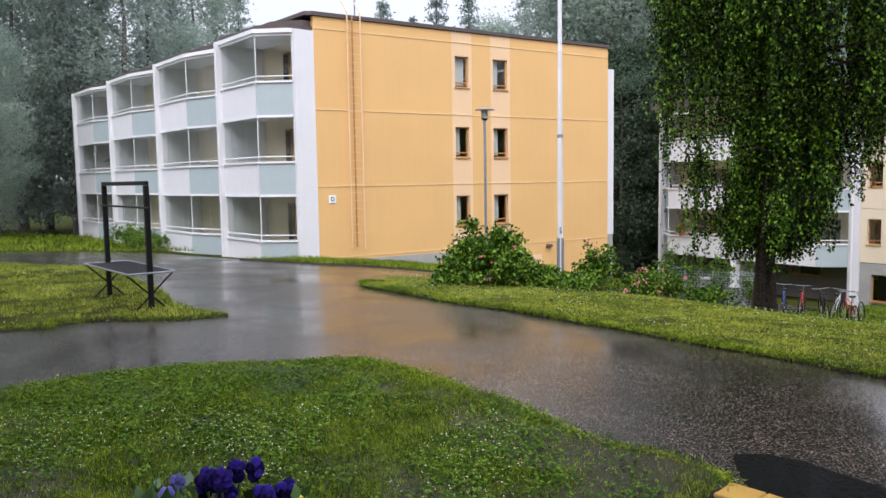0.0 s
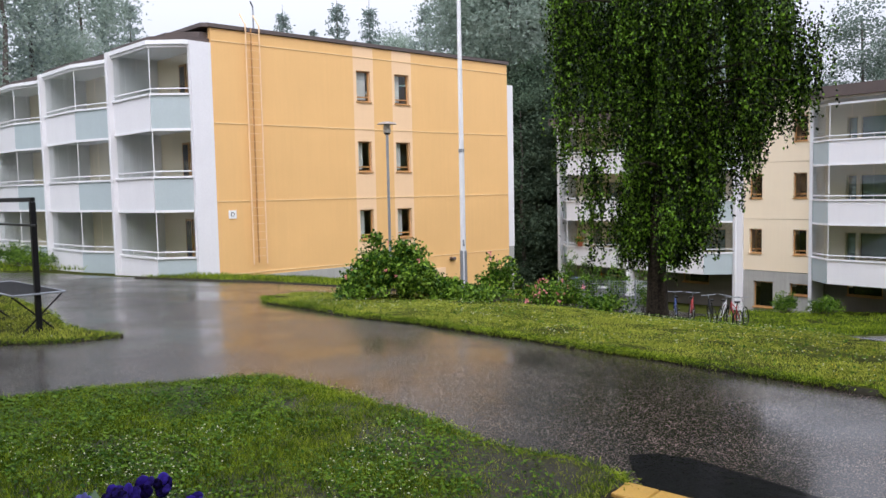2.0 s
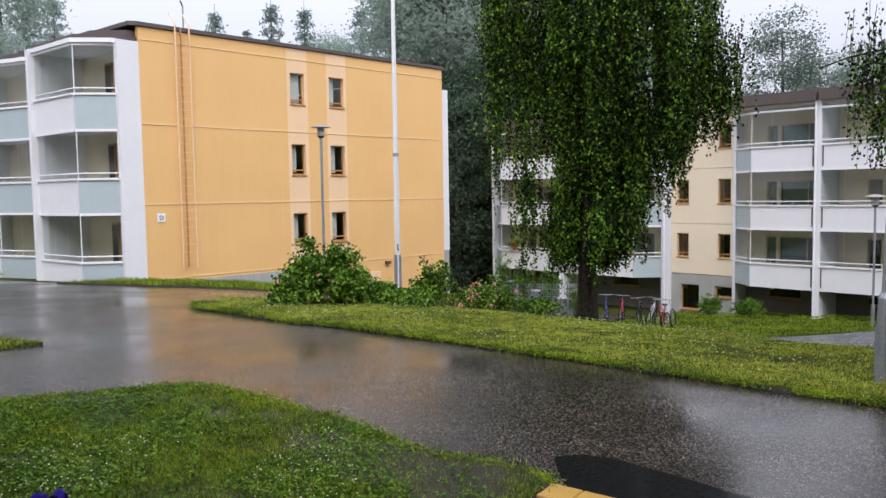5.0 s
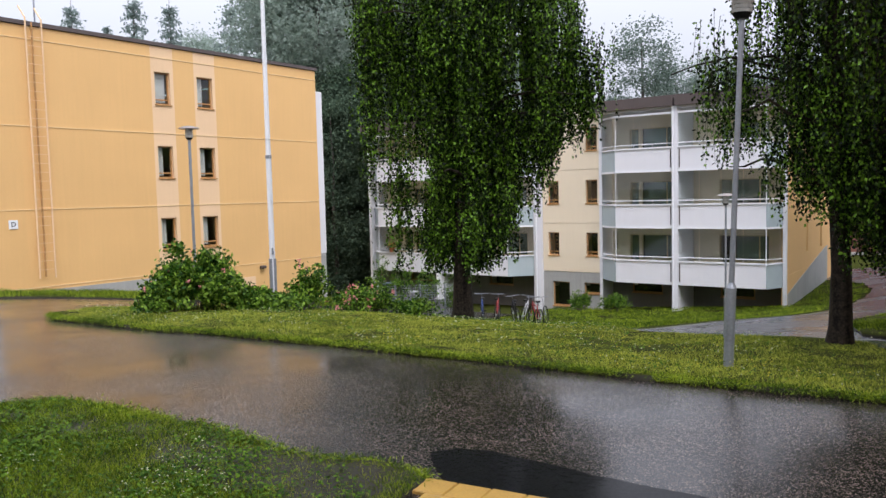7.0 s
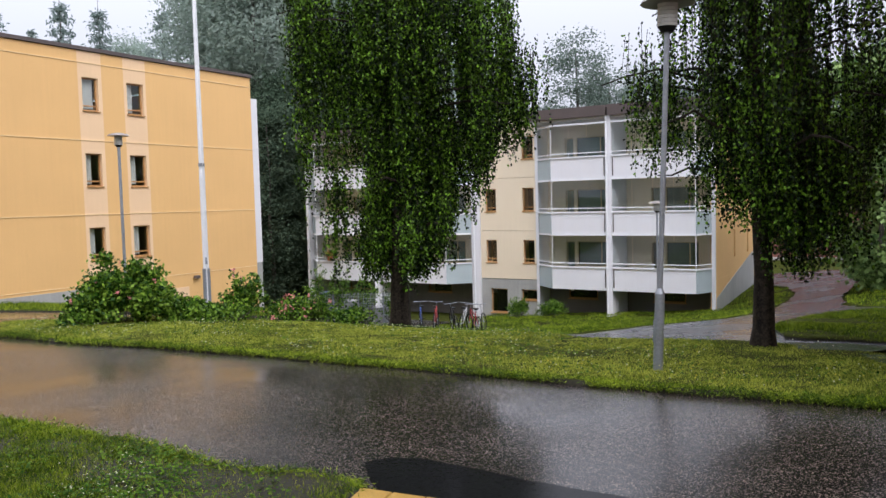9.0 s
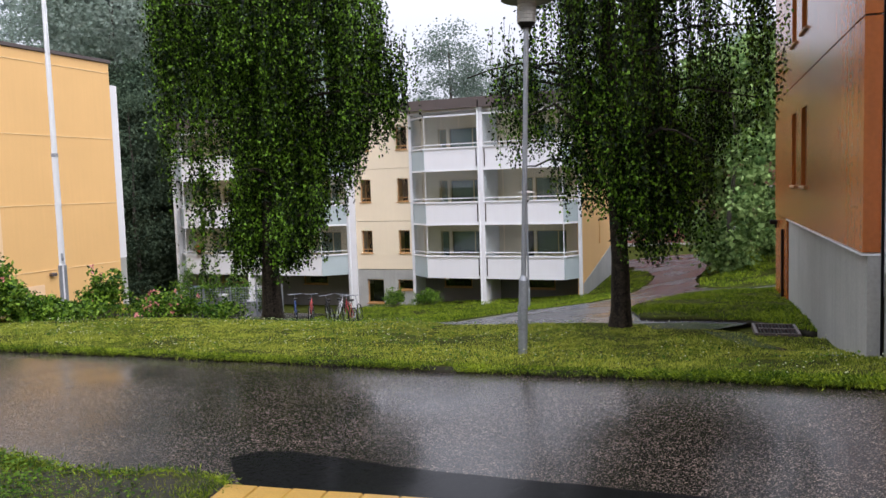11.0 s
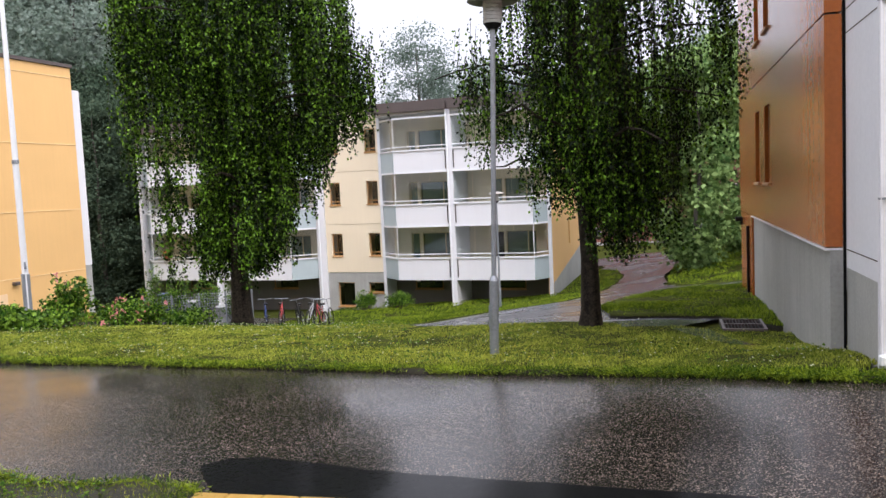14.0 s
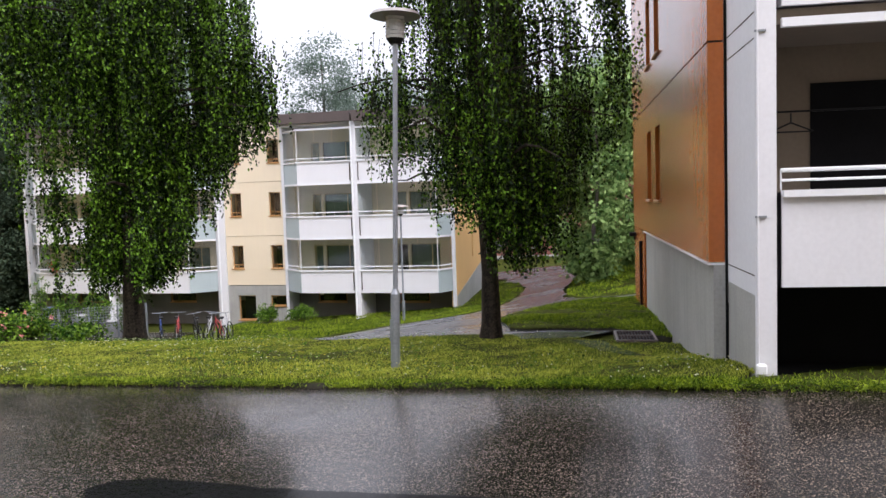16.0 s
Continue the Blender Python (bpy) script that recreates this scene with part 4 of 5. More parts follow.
blossoms("clover_flowers", LAWN_RACK, 300, .014, 23, "white clover heads by the carpet rack", CLOVER, .05, .08, (-13, -4, 12, 22), .0)
blossoms("buttercups", LAWN_RIGHT, 160, .012, 24, "small yellow blooms in the lawn", YELLOWBLOOM, .09, .09, (3, 9, 6, 13), .05)


# ---------------------------------------------------------------- trees
def trunk_mesh(points, radii, seg=12, flare=0.0, seed=0):
    """A tapered, slightly uneven stem through the points."""
    rng = np.random.default_rng(seed)
    bm = bmesh.new()
    rings = []
    for i, (p, r) in enumerate(zip(points, radii)):
        ring = []
        for j in range(seg):
            a = 2 * math.pi * j / seg
            q = r * (1 + rng.uniform(-.06, .06)) * (1 + (flare * max(0, math.cos(a * 2.5)) if i == 0 else 0))
            ring.append(bm.verts.new((p[0] + q * math.cos(a), p[1] + q * math.sin(a), p[2])))
        rings.append(ring)
    for a, b in zip(rings, rings[1:]):
        for j in range(seg):
            bm.faces.new((a[j], a[(j + 1) % seg], b[(j + 1) % seg], b[j]))
    bm.faces.new(rings[-1])
    return bm


def birch(x, y, radius, height, reach, low, strands, seed, label, limbs=(), leaf=.05, bare=2.2, heavy=None):
    """A weeping birch: stem, arching limbs and long hanging strands of small leaves.
    reach(z, a): how far the crown goes at a height in a direction; low(r, a): where the strands end."""
    rng = np.random.default_rng(seed)
    z0 = float(land(x, y)) + .03
    tree = empty("birch_tree", pose(x, y, z0), label, "tree", "birches on the lawn")
    zs = np.linspace(0, height, 12)
    bend = [(.10 * math.sin(q * .5 + seed), .10 * math.sin(q * .37 + 2 * seed), q) for q in zs]
    bend[0] = (bend[1][0] * .8, bend[1][1] * .8, -.12)
    rad = [radius * (1.45 if i == 0 else 1.0) * (1 - .93 * (q / height) ** 1.1) for i, q in enumerate(zs)]
    bend.insert(1, (bend[0][0], bend[0][1], .3))
    rad.insert(1, radius * 1.1)
    part("trunk", trunk_mesh(bend, rad, 14, .12, seed), BARK, tree, smooth=True)
    starts = []
    count = 34
    for i in range(count):
        q = bare + (height - bare - .6) * (i + rng.uniform(0, 1)) / count
        a = rng.uniform(0, 2 * math.pi)
        starts.append((q, a, reach(q + .8, a) * rng.uniform(.7, 1.0)))
    starts += list(limbs)
    tips = []
    for q, a, L in starts:
        base = Vector((0.10 * math.sin(q * .5 + seed), 0.10 * math.sin(q * .37 + 2 * seed), q))
        r = radius * .28 * (1 - .6 * q / height)
        last = base
        bm = bmesh.new()
        for j in range(1, 6):
            u = j / 5
            nxt = base + Vector((math.cos(a) * L * u, math.sin(a) * L * u, (1.5 * u - 1.15 * u * u) * L * .62))
            nxt += Vector(rng.normal(0, .05, 3))
            tube(bm, last, nxt, r * (1 - .8 * (u - .2)), r * (1 - .8 * u) + .004, seg=5)
            tips.append((nxt.copy(), a))
            last = nxt
        part("limb", bm, BARK, tree)
    centers, twig = [], bmesh.new()
    boughs = []
    for i in range(strands // 38):
        pick = rng.uniform()
        if pick > .72:
            a, rr = rng.uniform(0, 2 * math.pi), rng.uniform(.2, 1.2)
            boughs.append((rr * math.cos(a), rr * math.sin(a), bare + .4 + (height * .8 - bare) * rng.uniform() ** 1.6, rng.uniform(.8, 1.3)))
        elif pick < .42:
            tip, a = tips[rng.integers(len(tips))]
            boughs.append((tip.x, tip.y, tip.z + .1, rng.uniform(.7, 1.3)))
        else:
            q, a = rng.uniform(bare + .6, height), rng.uniform(0, 2 * math.pi)
            rr = reach(q, a) * rng.uniform(.15, 1)
            boughs.append((rr * math.cos(a), rr * math.sin(a), q, rng.uniform(.7, 1.3)))
    for i in range(16 if heavy else 0):
        a, rr = heavy + rng.normal(0, .45), rng.uniform(.35, 1.15)
        boughs.append((rr * math.cos(a), rr * math.sin(a), rng.uniform(2.3, 3.8), 1.0))
    for i in range(strands):
        bx, by, bz, long = boughs[i % len(boughs)]
        px, py, pz = bx + rng.normal(0, .15), by + rng.normal(0, .15), bz + rng.normal(0, .3)
        if math.hypot(px, py) > 1.06 * reach(pz, math.atan2(py, px)):
            continue
        rr, a = math.hypot(px, py), math.atan2(py, px)
        floor_z = low(rr, a) + abs(rng.normal(0, .75)) - .25
        L = rng.uniform(.8, 3.3) * long
        if pz - L < floor_z:
            if rng.uniform() < .35:
                L *= .45
            L = min(L, pz - floor_z)
        if L < .25:
            continue
        k = int(L / .036)
        u = np.linspace(0, 1, k)
        drift = rng.normal(0, .07, 2)
        line = np.stack([px + drift[0] * u + .03 * np.sin(u * 9 + i), py + drift[1] * u + .03 * np.cos(u * 8 + i), pz - L * u], 1)
        line += rng.normal(0, .028, line.shape) * np.array([1, 1, .6])
        centers.append(line)
        if i % 4 == 0:
            tube(twig, (px, py, pz), (px + drift[0], py + drift[1], pz - L), .005, .002, seg=3)
    tagged(part("twig_mass", twig, BARK, tree), kind="stuff")
    c = np.concatenate(centers)
    quads("crown", leaf_quads(c, leaf, leaf * .72, rng, 1.8), LEAF, tree, "hanging dark green wet leaves")
    return tree


def facing(a, toward):
    """How far a direction points toward another, from -1 to 1."""
    return math.cos(a - toward)


RIGHT_1, RIGHT_2 = radians(-22), radians(-48)


def reach_1(z, a):
    """Wider to one side above head height, narrowing towards the ground and the tip."""
    f = facing(a, RIGHT_1)
    left = np.interp(z, (1, 1.6, 2.9, 4.3, 7, 10, 13), (1.4, 1.85, 2.1, 2.35, 2.5, 2.6, 1.4))
    right = np.interp(z, (1, 1.6, 2.9, 4.3, 4.8, 8, 10, 13), (.9, 1.2, 1.8, 2.35, 3.5, 3.6, 3.0, 1.4))
    return left + (right - left) * (f + 1) / 2


def low_1(r, a):
    f = facing(a, RIGHT_1)
    if f > .2:
        return float(np.interp(r, (0, 1.2, 1.9, 2.5, 4), (1.5, 1.5, 2.7, 4.1, 4.6)))
    return float(np.interp(r, (0, 2, 2.4, 2.8), (1.3, 1.3, 2.4, 3.6)))


birch(7.0, 17.3, .22, 13, reach_1, low_1, 5600, 5, "large weeping birch with dense drooping dark green crown",
      [(5.0, RIGHT_1 + .1, 2.7), (5.6, RIGHT_1 - .25, 2.9), (6.2, RIGHT_1 + .35, 2.8), (4.2, RIGHT_1 + 3.1, 2.4), (6.8, RIGHT_1 + 3.3, 2.7)], .075, 1.9)


def reach_2(z, a):
    f = facing(a, RIGHT_2)
    left = np.interp(z, (1.5, 3.2, 4.1, 4.9, 5.8, 7.5, 9.5, 13), (.9, 2.5, 2.75, 2.3, 1.6, 1.5, 1.6, 1.0))
    right = np.interp(z, (1, 1.9, 3.2, 4.7, 5.1, 5.7, 7.5, 9.5, 13), (.8, 1.5, 1.9, 2.4, 2.6, 2.4, 2.7, 2.7, 1.2))
    return left + (right - left) * (f + 1) / 2


def low_2(r, a):
    f = facing(a, RIGHT_2)
    if f < 0:
        return float(np.interp(r, (0, .8, 1.3, 2.7), (2.1, 2.1, 2.9, 3.2)))
    return float(np.interp(r, (0, .5, 1.4, 1.9, 2.5), (1.9, 1.3, 1.5, 2.7, 3.7)))


birch(9.75, 8.95, .15, 13, reach_2, low_2, 3500, 9, "slender weeping birch with drooping dark green branches",
      [(3.8, RIGHT_2 + 3.1, 2.4), (3.5, RIGHT_2 + 2.8, 2.3), (4.2, RIGHT_2, 2.4), (3.6, RIGHT_2 + .2, 1.8)], .06, 2.0, RIGHT_2 + .15)


def deciduous(name, seed, height, width, label, mat, leaves=9000, low=.12, leaf=.42, loose=1.0):
    """A leafy tree of rough clumps round limbs, its base at the origin."""
    rng = np.random.default_rng(seed)
    tree = empty(name, Matrix.Identity(4), label, "tree", "trees of the wood")
    zs = np.linspace(0, height * .93, 8)
    part("trunk", trunk_mesh([(.12 * math.sin(q), .12 * math.cos(q * .8), q) for q in zs], [height * .014 * (1 - .9 * q / height) for q in zs], 8), WOOD, tree)
    pts = []
    for i in range(95):
        q = rng.uniform(low, 1)
        w = width * math.sin(min(1, (q - low * .6) / .42) * math.pi / 2) * (1 if q < .6 else math.sqrt(max(.02, 1 - ((q - .6) / .42) ** 2)))
        a, r = rng.uniform(0, 2 * math.pi), w * math.sqrt(rng.uniform(.2, 1))
        c = np.array([r * math.cos(a), r * math.sin(a), q * height])
        m = leaves // 95
        pts.append(c + rng.normal(size=(m, 3)) * np.array([.55, .55, .42]) * loose * height / 15)
    quads("crown", leaf_quads(np.concatenate(pts), leaf, leaf * .7, rng, .3), mat, tree)
    return tree


def spruce(name, seed, height, width, label, leaves=5200, feather=.16, power=.62, rows=0):
    """A spruce: tiers of drooping boughs that shorten towards the tip."""
    rng = np.random.default_rng(seed)
    tree = empty(name, Matrix.Identity(4), label, "tree", "trees of the wood")
    part("trunk", trunk_mesh([(0, 0, q) for q in np.linspace(0, height, 6)], [height * .012 * (1 - .95 * q / height) for q in np.linspace(0, height, 6)], 7), WOOD, tree)
    pts = []
    tiers = rows or int(height * 2.0)
    for i in range(tiers):
        q = .1 + .9 * (i + rng.uniform(0, .6)) / tiers
        L = width * (1 - q) ** power * rng.uniform(.75, 1.15) + .12
        k = 7
        for j in range(k):
            a = 2 * math.pi * (j + rng.uniform(0, .7)) / k
            m = max(4, int(leaves / tiers / k * (L / width + .25) * 1.6))
            u = rng.uniform(0, 1, m)
            side = rng.normal(0, feather, m) * (1.1 - u) * L
            x = np.cos(a) * L * u - np.sin(a) * side
            y = np.sin(a) * L * u + np.cos(a) * side
            z = q * height - L * (.35 * u - .15 * u * u) + rng.normal(0, .16, m) - .15 * u
            pts.append(np.stack([x, y, z], 1))
    quads("crown", leaf_quads(np.concatenate(pts), .36, .14, rng, .7), NEEDLE, tree)
    return tree


KINDS = {"d": (deciduous("leafy_tree", 31, 20, 3.9, "tall leafy tree paled for haze at the edge of the wood", FORESTLEAF, 27000, .12, .2), 20),
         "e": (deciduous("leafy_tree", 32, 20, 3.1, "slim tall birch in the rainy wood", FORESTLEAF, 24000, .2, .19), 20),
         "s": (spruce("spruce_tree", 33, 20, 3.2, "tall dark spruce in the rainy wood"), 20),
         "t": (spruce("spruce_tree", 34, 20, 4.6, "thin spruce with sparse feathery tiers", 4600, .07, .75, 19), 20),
         "g": (deciduous("leafy_tree", 36, 12, 3.2, "dense shade-coloured tree at the foot of the wood", SHADELEAF, 22000, .03, .17), 12),
         "h": (deciduous("leafy_tree", 37, 20, 2.5, "slim haze-tinted birch behind the cream house", HAZELEAF, 24000, .12, .2, .8), 20),
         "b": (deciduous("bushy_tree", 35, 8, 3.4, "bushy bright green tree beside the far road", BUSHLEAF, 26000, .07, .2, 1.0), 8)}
# direction in degrees, distance, angle of the top over the eye, kind
WOODS = [(38, 54, 18, "s"), (34.5, 60, 17, "d"), (32, 55, 15, "d"), (30, 60, 14.5, "e"), (28, 56, 16, "d"), (26.5, 62, 17.5, "s"), (25, 55, 17.5, "s"),
         (23.3, 60, 18, "s"), (21.5, 56, 17.5, "d"), (20, 62, 17.5, "s"), (18.5, 66, 16.5, "s"), (17, 70, 16, "d"), (15.6, 74, 15, "s"), (37, 44, 9, "d"), (33, 46, 8.5, "e"),
         (29.5, 48, 9.5, "d"), (28.2, 56, 10, "s"), (31.3, 50, 10, "s"), (14, 84, 13.3, "t"), (10, 90, 11.6, "t"), (6.5, 88, 11.6, "t"), (3.9, 86, 13.1, "t"),
         (0.1, 84, 13.8, "t"), (1.8, 92, 11.5, "s"), (-2.2, 84, 13.6, "t"), (-6.2, 86, 13.7, "t"), (-4.2, 95, 10.8, "d"), (-8.6, 78, 12.5, "s"),
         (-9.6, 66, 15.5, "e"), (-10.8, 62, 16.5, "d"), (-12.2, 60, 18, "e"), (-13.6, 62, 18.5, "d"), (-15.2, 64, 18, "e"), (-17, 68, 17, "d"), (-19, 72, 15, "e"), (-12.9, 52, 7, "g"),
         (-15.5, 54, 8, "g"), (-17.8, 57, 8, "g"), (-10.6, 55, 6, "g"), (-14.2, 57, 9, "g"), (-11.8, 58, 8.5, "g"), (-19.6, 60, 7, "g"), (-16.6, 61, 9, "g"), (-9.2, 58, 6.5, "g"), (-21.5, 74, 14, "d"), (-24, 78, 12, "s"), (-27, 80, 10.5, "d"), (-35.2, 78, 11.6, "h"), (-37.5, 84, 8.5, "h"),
         (-40, 82, 8.5, "d"), (-43, 80, 8.5, "h"), (-46, 84, 8.5, "h"), (-49.5, 82, 8, "h"), (-52.5, 78, 8, "h"), (-55.5, 74, 9.5, "d"), (-58, 70, 10, "d"), (-61, 66, 10, "s"),
         (-54.8, 37, 8.4, "b"), (-57.6, 41, 9.5, "b"), (-31, 86, 7.5, "s"), (-29, 84, 8, "d"),
         (75, 50, 16, "d"), (95, 45, 18, "s"), (60, 52, 17, "d"), (48, 50, 17, "s")]
rng = np.random.default_rng(77)
used = {}
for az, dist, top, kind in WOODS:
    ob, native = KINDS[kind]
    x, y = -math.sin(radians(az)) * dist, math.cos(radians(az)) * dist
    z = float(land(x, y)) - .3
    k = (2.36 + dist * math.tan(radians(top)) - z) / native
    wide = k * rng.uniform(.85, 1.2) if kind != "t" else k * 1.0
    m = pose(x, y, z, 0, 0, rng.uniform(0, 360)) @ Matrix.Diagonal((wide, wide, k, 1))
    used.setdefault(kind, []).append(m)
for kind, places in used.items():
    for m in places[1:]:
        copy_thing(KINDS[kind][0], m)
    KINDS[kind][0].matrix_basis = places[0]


# ---------------------------------------------------------------- shrubs and borders
def shrub(x, y, width, height, seed, label, leaves, leaf=.06, blooms=0, bloom_mat=None, mat=None):
    """A bush: stems that fan out and leaves in loose clumps."""
    rng = np.random.default_rng(seed)
    z0 = float(land(x, y)) + .05
    ob = empty("shrub", pose(x, y, z0), label, "shrub", "shrubs of the border")
    bm = bmesh.new()
    clumps = []
    for i in range(34):
        a, r = rng.uniform(0, 2 * math.pi), width / 2 * math.sqrt(rng.uniform(.02, 1))
        q = height * (1 - .55 * (2 * r / width) ** 2) * rng.uniform(.5, 1.15)
        c = Vector((r * math.cos(a), r * math.sin(a), q))
        tube(bm, (c.x * .2, c.y * .2, -.05), c, .012, .004, seg=4)
        clumps.append(c)
        clumps.append(c * .65 + Vector((0, 0, .1)))
    part("stem", bm, WOOD, ob)
    pts = np.concatenate([np.array(c) + rng.normal(size=(leaves // len(clumps), 3)) * np.array([.085, .085, .075]) * (width / 2 + .3) for c in clumps])
    pts[:, 2] = np.clip(pts[:, 2], .02, None)
    quads("foliage", leaf_quads(pts, leaf, leaf * .7, rng, .1), mat or ROSELEAF, ob)
    for top in pts[rng.integers(len(pts), size=blooms)] + np.array([0, 0, .07]):
        c = top + rng.normal(0, .014, (6, 3))
        quads("bloom", leaf_quads(c, .06, .05, rng, -.3), bloom_mat, ob, "pink rose bloom")
    return ob


PINK = material("rose petal", (0.62, 0.22, 0.22), 0.6, 0.2, island=.6)
shrub(.95, 18.7, 2.2, 1.3, 41, "dense green rose shrub in the lawn border", 13000, .10, 26, PINK)
shrub(2.25, 18.5, 1.3, .42, 42, "low green shrub in the lawn border", 3000, .10)
shrub(3.6, 18.9, .95, 1.15, 43, "small bushy rose with yellowish leaves", 2000, .09, 12, PINK)
shrub(4.6, 18.5, 1.35, .55, 44, "low rose bush with pink flowers", 2200, .075, 30, PINK)
shrub(5.3, 18.9, 1.1, .7, 45, "low rose bush with reddish flowers", 2000, .075, 26, PINK)
shrub(3.0, 17.8, 1.4, .35, 46, "creeping plants in the border", 1500, .085)
shrub(.2, 18.0, 1.2, .35, 47, "creeping plants at the lawn's edge", 1300, .085)
shrub(5.9, 17.8, 1.2, .4, 48, "creeping plants by the birch", 1300, .085)
for i, (px, py, w, h) in enumerate(((20.2, 34.0, 1.15, .95), (21.3, 32.6, 1.5, .7), (-13.6, 35.6, 2.2, .8), (-15.2, 37.6, 2.2, 1.0))):
    shrub(px, py, w, h, 51 + i, "round bush by the house wall", 2600, .08)


# ---------------------------------------------------------------- lamps, flagpole
def street_lamp(x, y, top, base_r, pole_r, label, sleeve=1.1, lean=(0, 0)):
    """A park lamp: sleeve, pole, ribbed body and a broad flat hood."""
    z0 = float(land(x, y))
    ob = empty("street_lamp", pose(x, y, z0, *lean), label, "street lamp", "park lamps")
    H = top - z0
    part("sleeve", tubes(((0, 0, -.1), (0, 0, sleeve), base_r), seg=16), STEEL, ob)
    bm = bmesh.new()
    tube(bm, (0, 0, sleeve), (0, 0, sleeve + .07), base_r * 1.06, pole_r * 1.05, seg=16)
    part("collar", bm, STEEL, ob)
    part("hatch", boxes((-base_r - .006, -base_r + .01, -.035, .035, .45, .75)), STEEL, ob)
    part("pole", tubes(((0, 0, sleeve + .07), (0, 0, H - .45), pole_r), seg=12), STEEL, ob)
    bm = bmesh.new()
    tube(bm, (0, 0, H - .47), (0, 0, H - .40), .075, .125, seg=18)
    part("socket", bm, BLACKSTEEL, ob)
    for i in range(6):
        q = H - .40 + i * .05
        lens = bmesh.new()
        tube(lens, (0, 0, q), (0, 0, q + .042), .125, .135, seg=20)
        part("lens_ring", lens, LAMPLENS, ob, "ribbed clear plastic lens ring")
    bm = bmesh.new()
    tube(bm, (0, 0, H - .10), (0, 0, H - .055), .35, .32, seg=32)
    tube(bm, (0, 0, H - .055), (0, 0, H), .32, .09, seg=32)
    part("hood", bm, HOOD, ob, "broad flat metal hood")
    return ob


LAMPLENS = material("ribbed lens", (0.42, 0.42, 0.40), 0.2, 0.1, 8, 60)
HOOD = material("lamp hood", (0.30, 0.27, 0.25), 0.4, 0.1, 5, 40, metal=.4)
street_lamp(6.99, 8.2, 4.94, .064, .036, "grey steel park lamp standing on the lawn", lean=(.8, 1.9))
street_lamp(1.5, 28.3, 4.87, .07, .05, "slender grey park lamp before the yellow gable")
far_lamp = street_lamp(21.5, 25.05, 2.1, .06, .04, "slender park lamp by the cream house", .8)

zf = float(land(3.48, 23.8))
flagpole = empty("flagpole", pose(3.48, 23.8, zf), "tall white flagpole on a hinged steel foot", "flagpole")
part("foot", boxes((-.10, -.02, -.09, .09, -.2, 1.5), (.02, .10, -.09, .09, -.2, 1.5), bevel=.01), STEEL, flagpole)
part("lower_pole", tubes(((0, 0, .05), (0, 0, 3.54 - zf), .082), seg=14), WHITE_METAL, flagpole)
part("collar", tubes(((0, 0, 3.52 - zf), (0, 0, 3.62 - zf), .092), seg=14), STEEL, flagpole)
bm = bmesh.new()
tube(bm, (0, 0, 3.62 - zf), (0, 0, 12.5), .075, .045, seg=14)
part("upper_pole", bm, WHITE_METAL, flagpole)
part("cleat", boxes((-.03, .03, -.12, -.075, .66 - zf, .86 - zf), bevel=.008), STEEL, flagpole)
part("halyard", tubes(((.02, -.12, .75 - zf), (.01, -.09, 12.4), .006), seg=4), WHITE_METAL, flagpole)

# ---------------------------------------------------------------- carpet rack
LX, LY, RX, RY = -7.06, 16.45, -5.47, 14.5
LR = math.hypot(RX - LX, RY - LY)
rack = empty("carpet_rack", pose(LX, LY, float(land(LX, LY)) + .05, 0, 0, math.degrees(math.atan2(RY - LY, RX - LX))),
             "black steel carpet-beating rack with mesh table", "carpet rack")
for x in (0, LR):
    part("post", boxes((x - .045, x + .045, -.045, .045, -.2, 2.27), bevel=.008), BLACKSTEEL, rack)
    legs = tubes(((x, -.42, .66), (x, .3, -.02), .016), ((x, .42, .66), (x, -.3, -.02), .016), seg=6)
    part("leg", legs, BLACKSTEEL, rack)
part("top_bar", boxes((-.05, LR + .05, -.04, .04, 2.272, 2.35), bevel=.008), BLACKSTEEL, rack)
part("cross_bar", tubes(((-.08, -.07, 1.87), (LR + .35, -.07, 1.87), .02)), BLACKSTEEL, rack)
T, W = .68, .42
part("table_frame", tubes(((-.1, -W, T), (LR + .1, -W, T), .018), ((-.1, W, T), (LR + .1, W, T), .018), ((-.1, -W, T), (-.1, W, T), .018),
                          ((LR + .1, -W, T), (LR + .1, W, T), .018), seg=6), STEEL, rack)
mesh_rows = [((-.08, -W + .02 + i * .04, T + .004), (LR + .08, -W + .02 + i * .04, T + .004), .009) for i in range(21)]
mesh_rows += [((-.05 + i * .2, -W + .01, T - .005), (-.05 + i * .2, W - .01, T - .005), .008) for i in range(13)]
part("table_mesh", tubes(*mesh_rows, seg=4), BLACKSTEEL, rack, "dark wire mesh top")


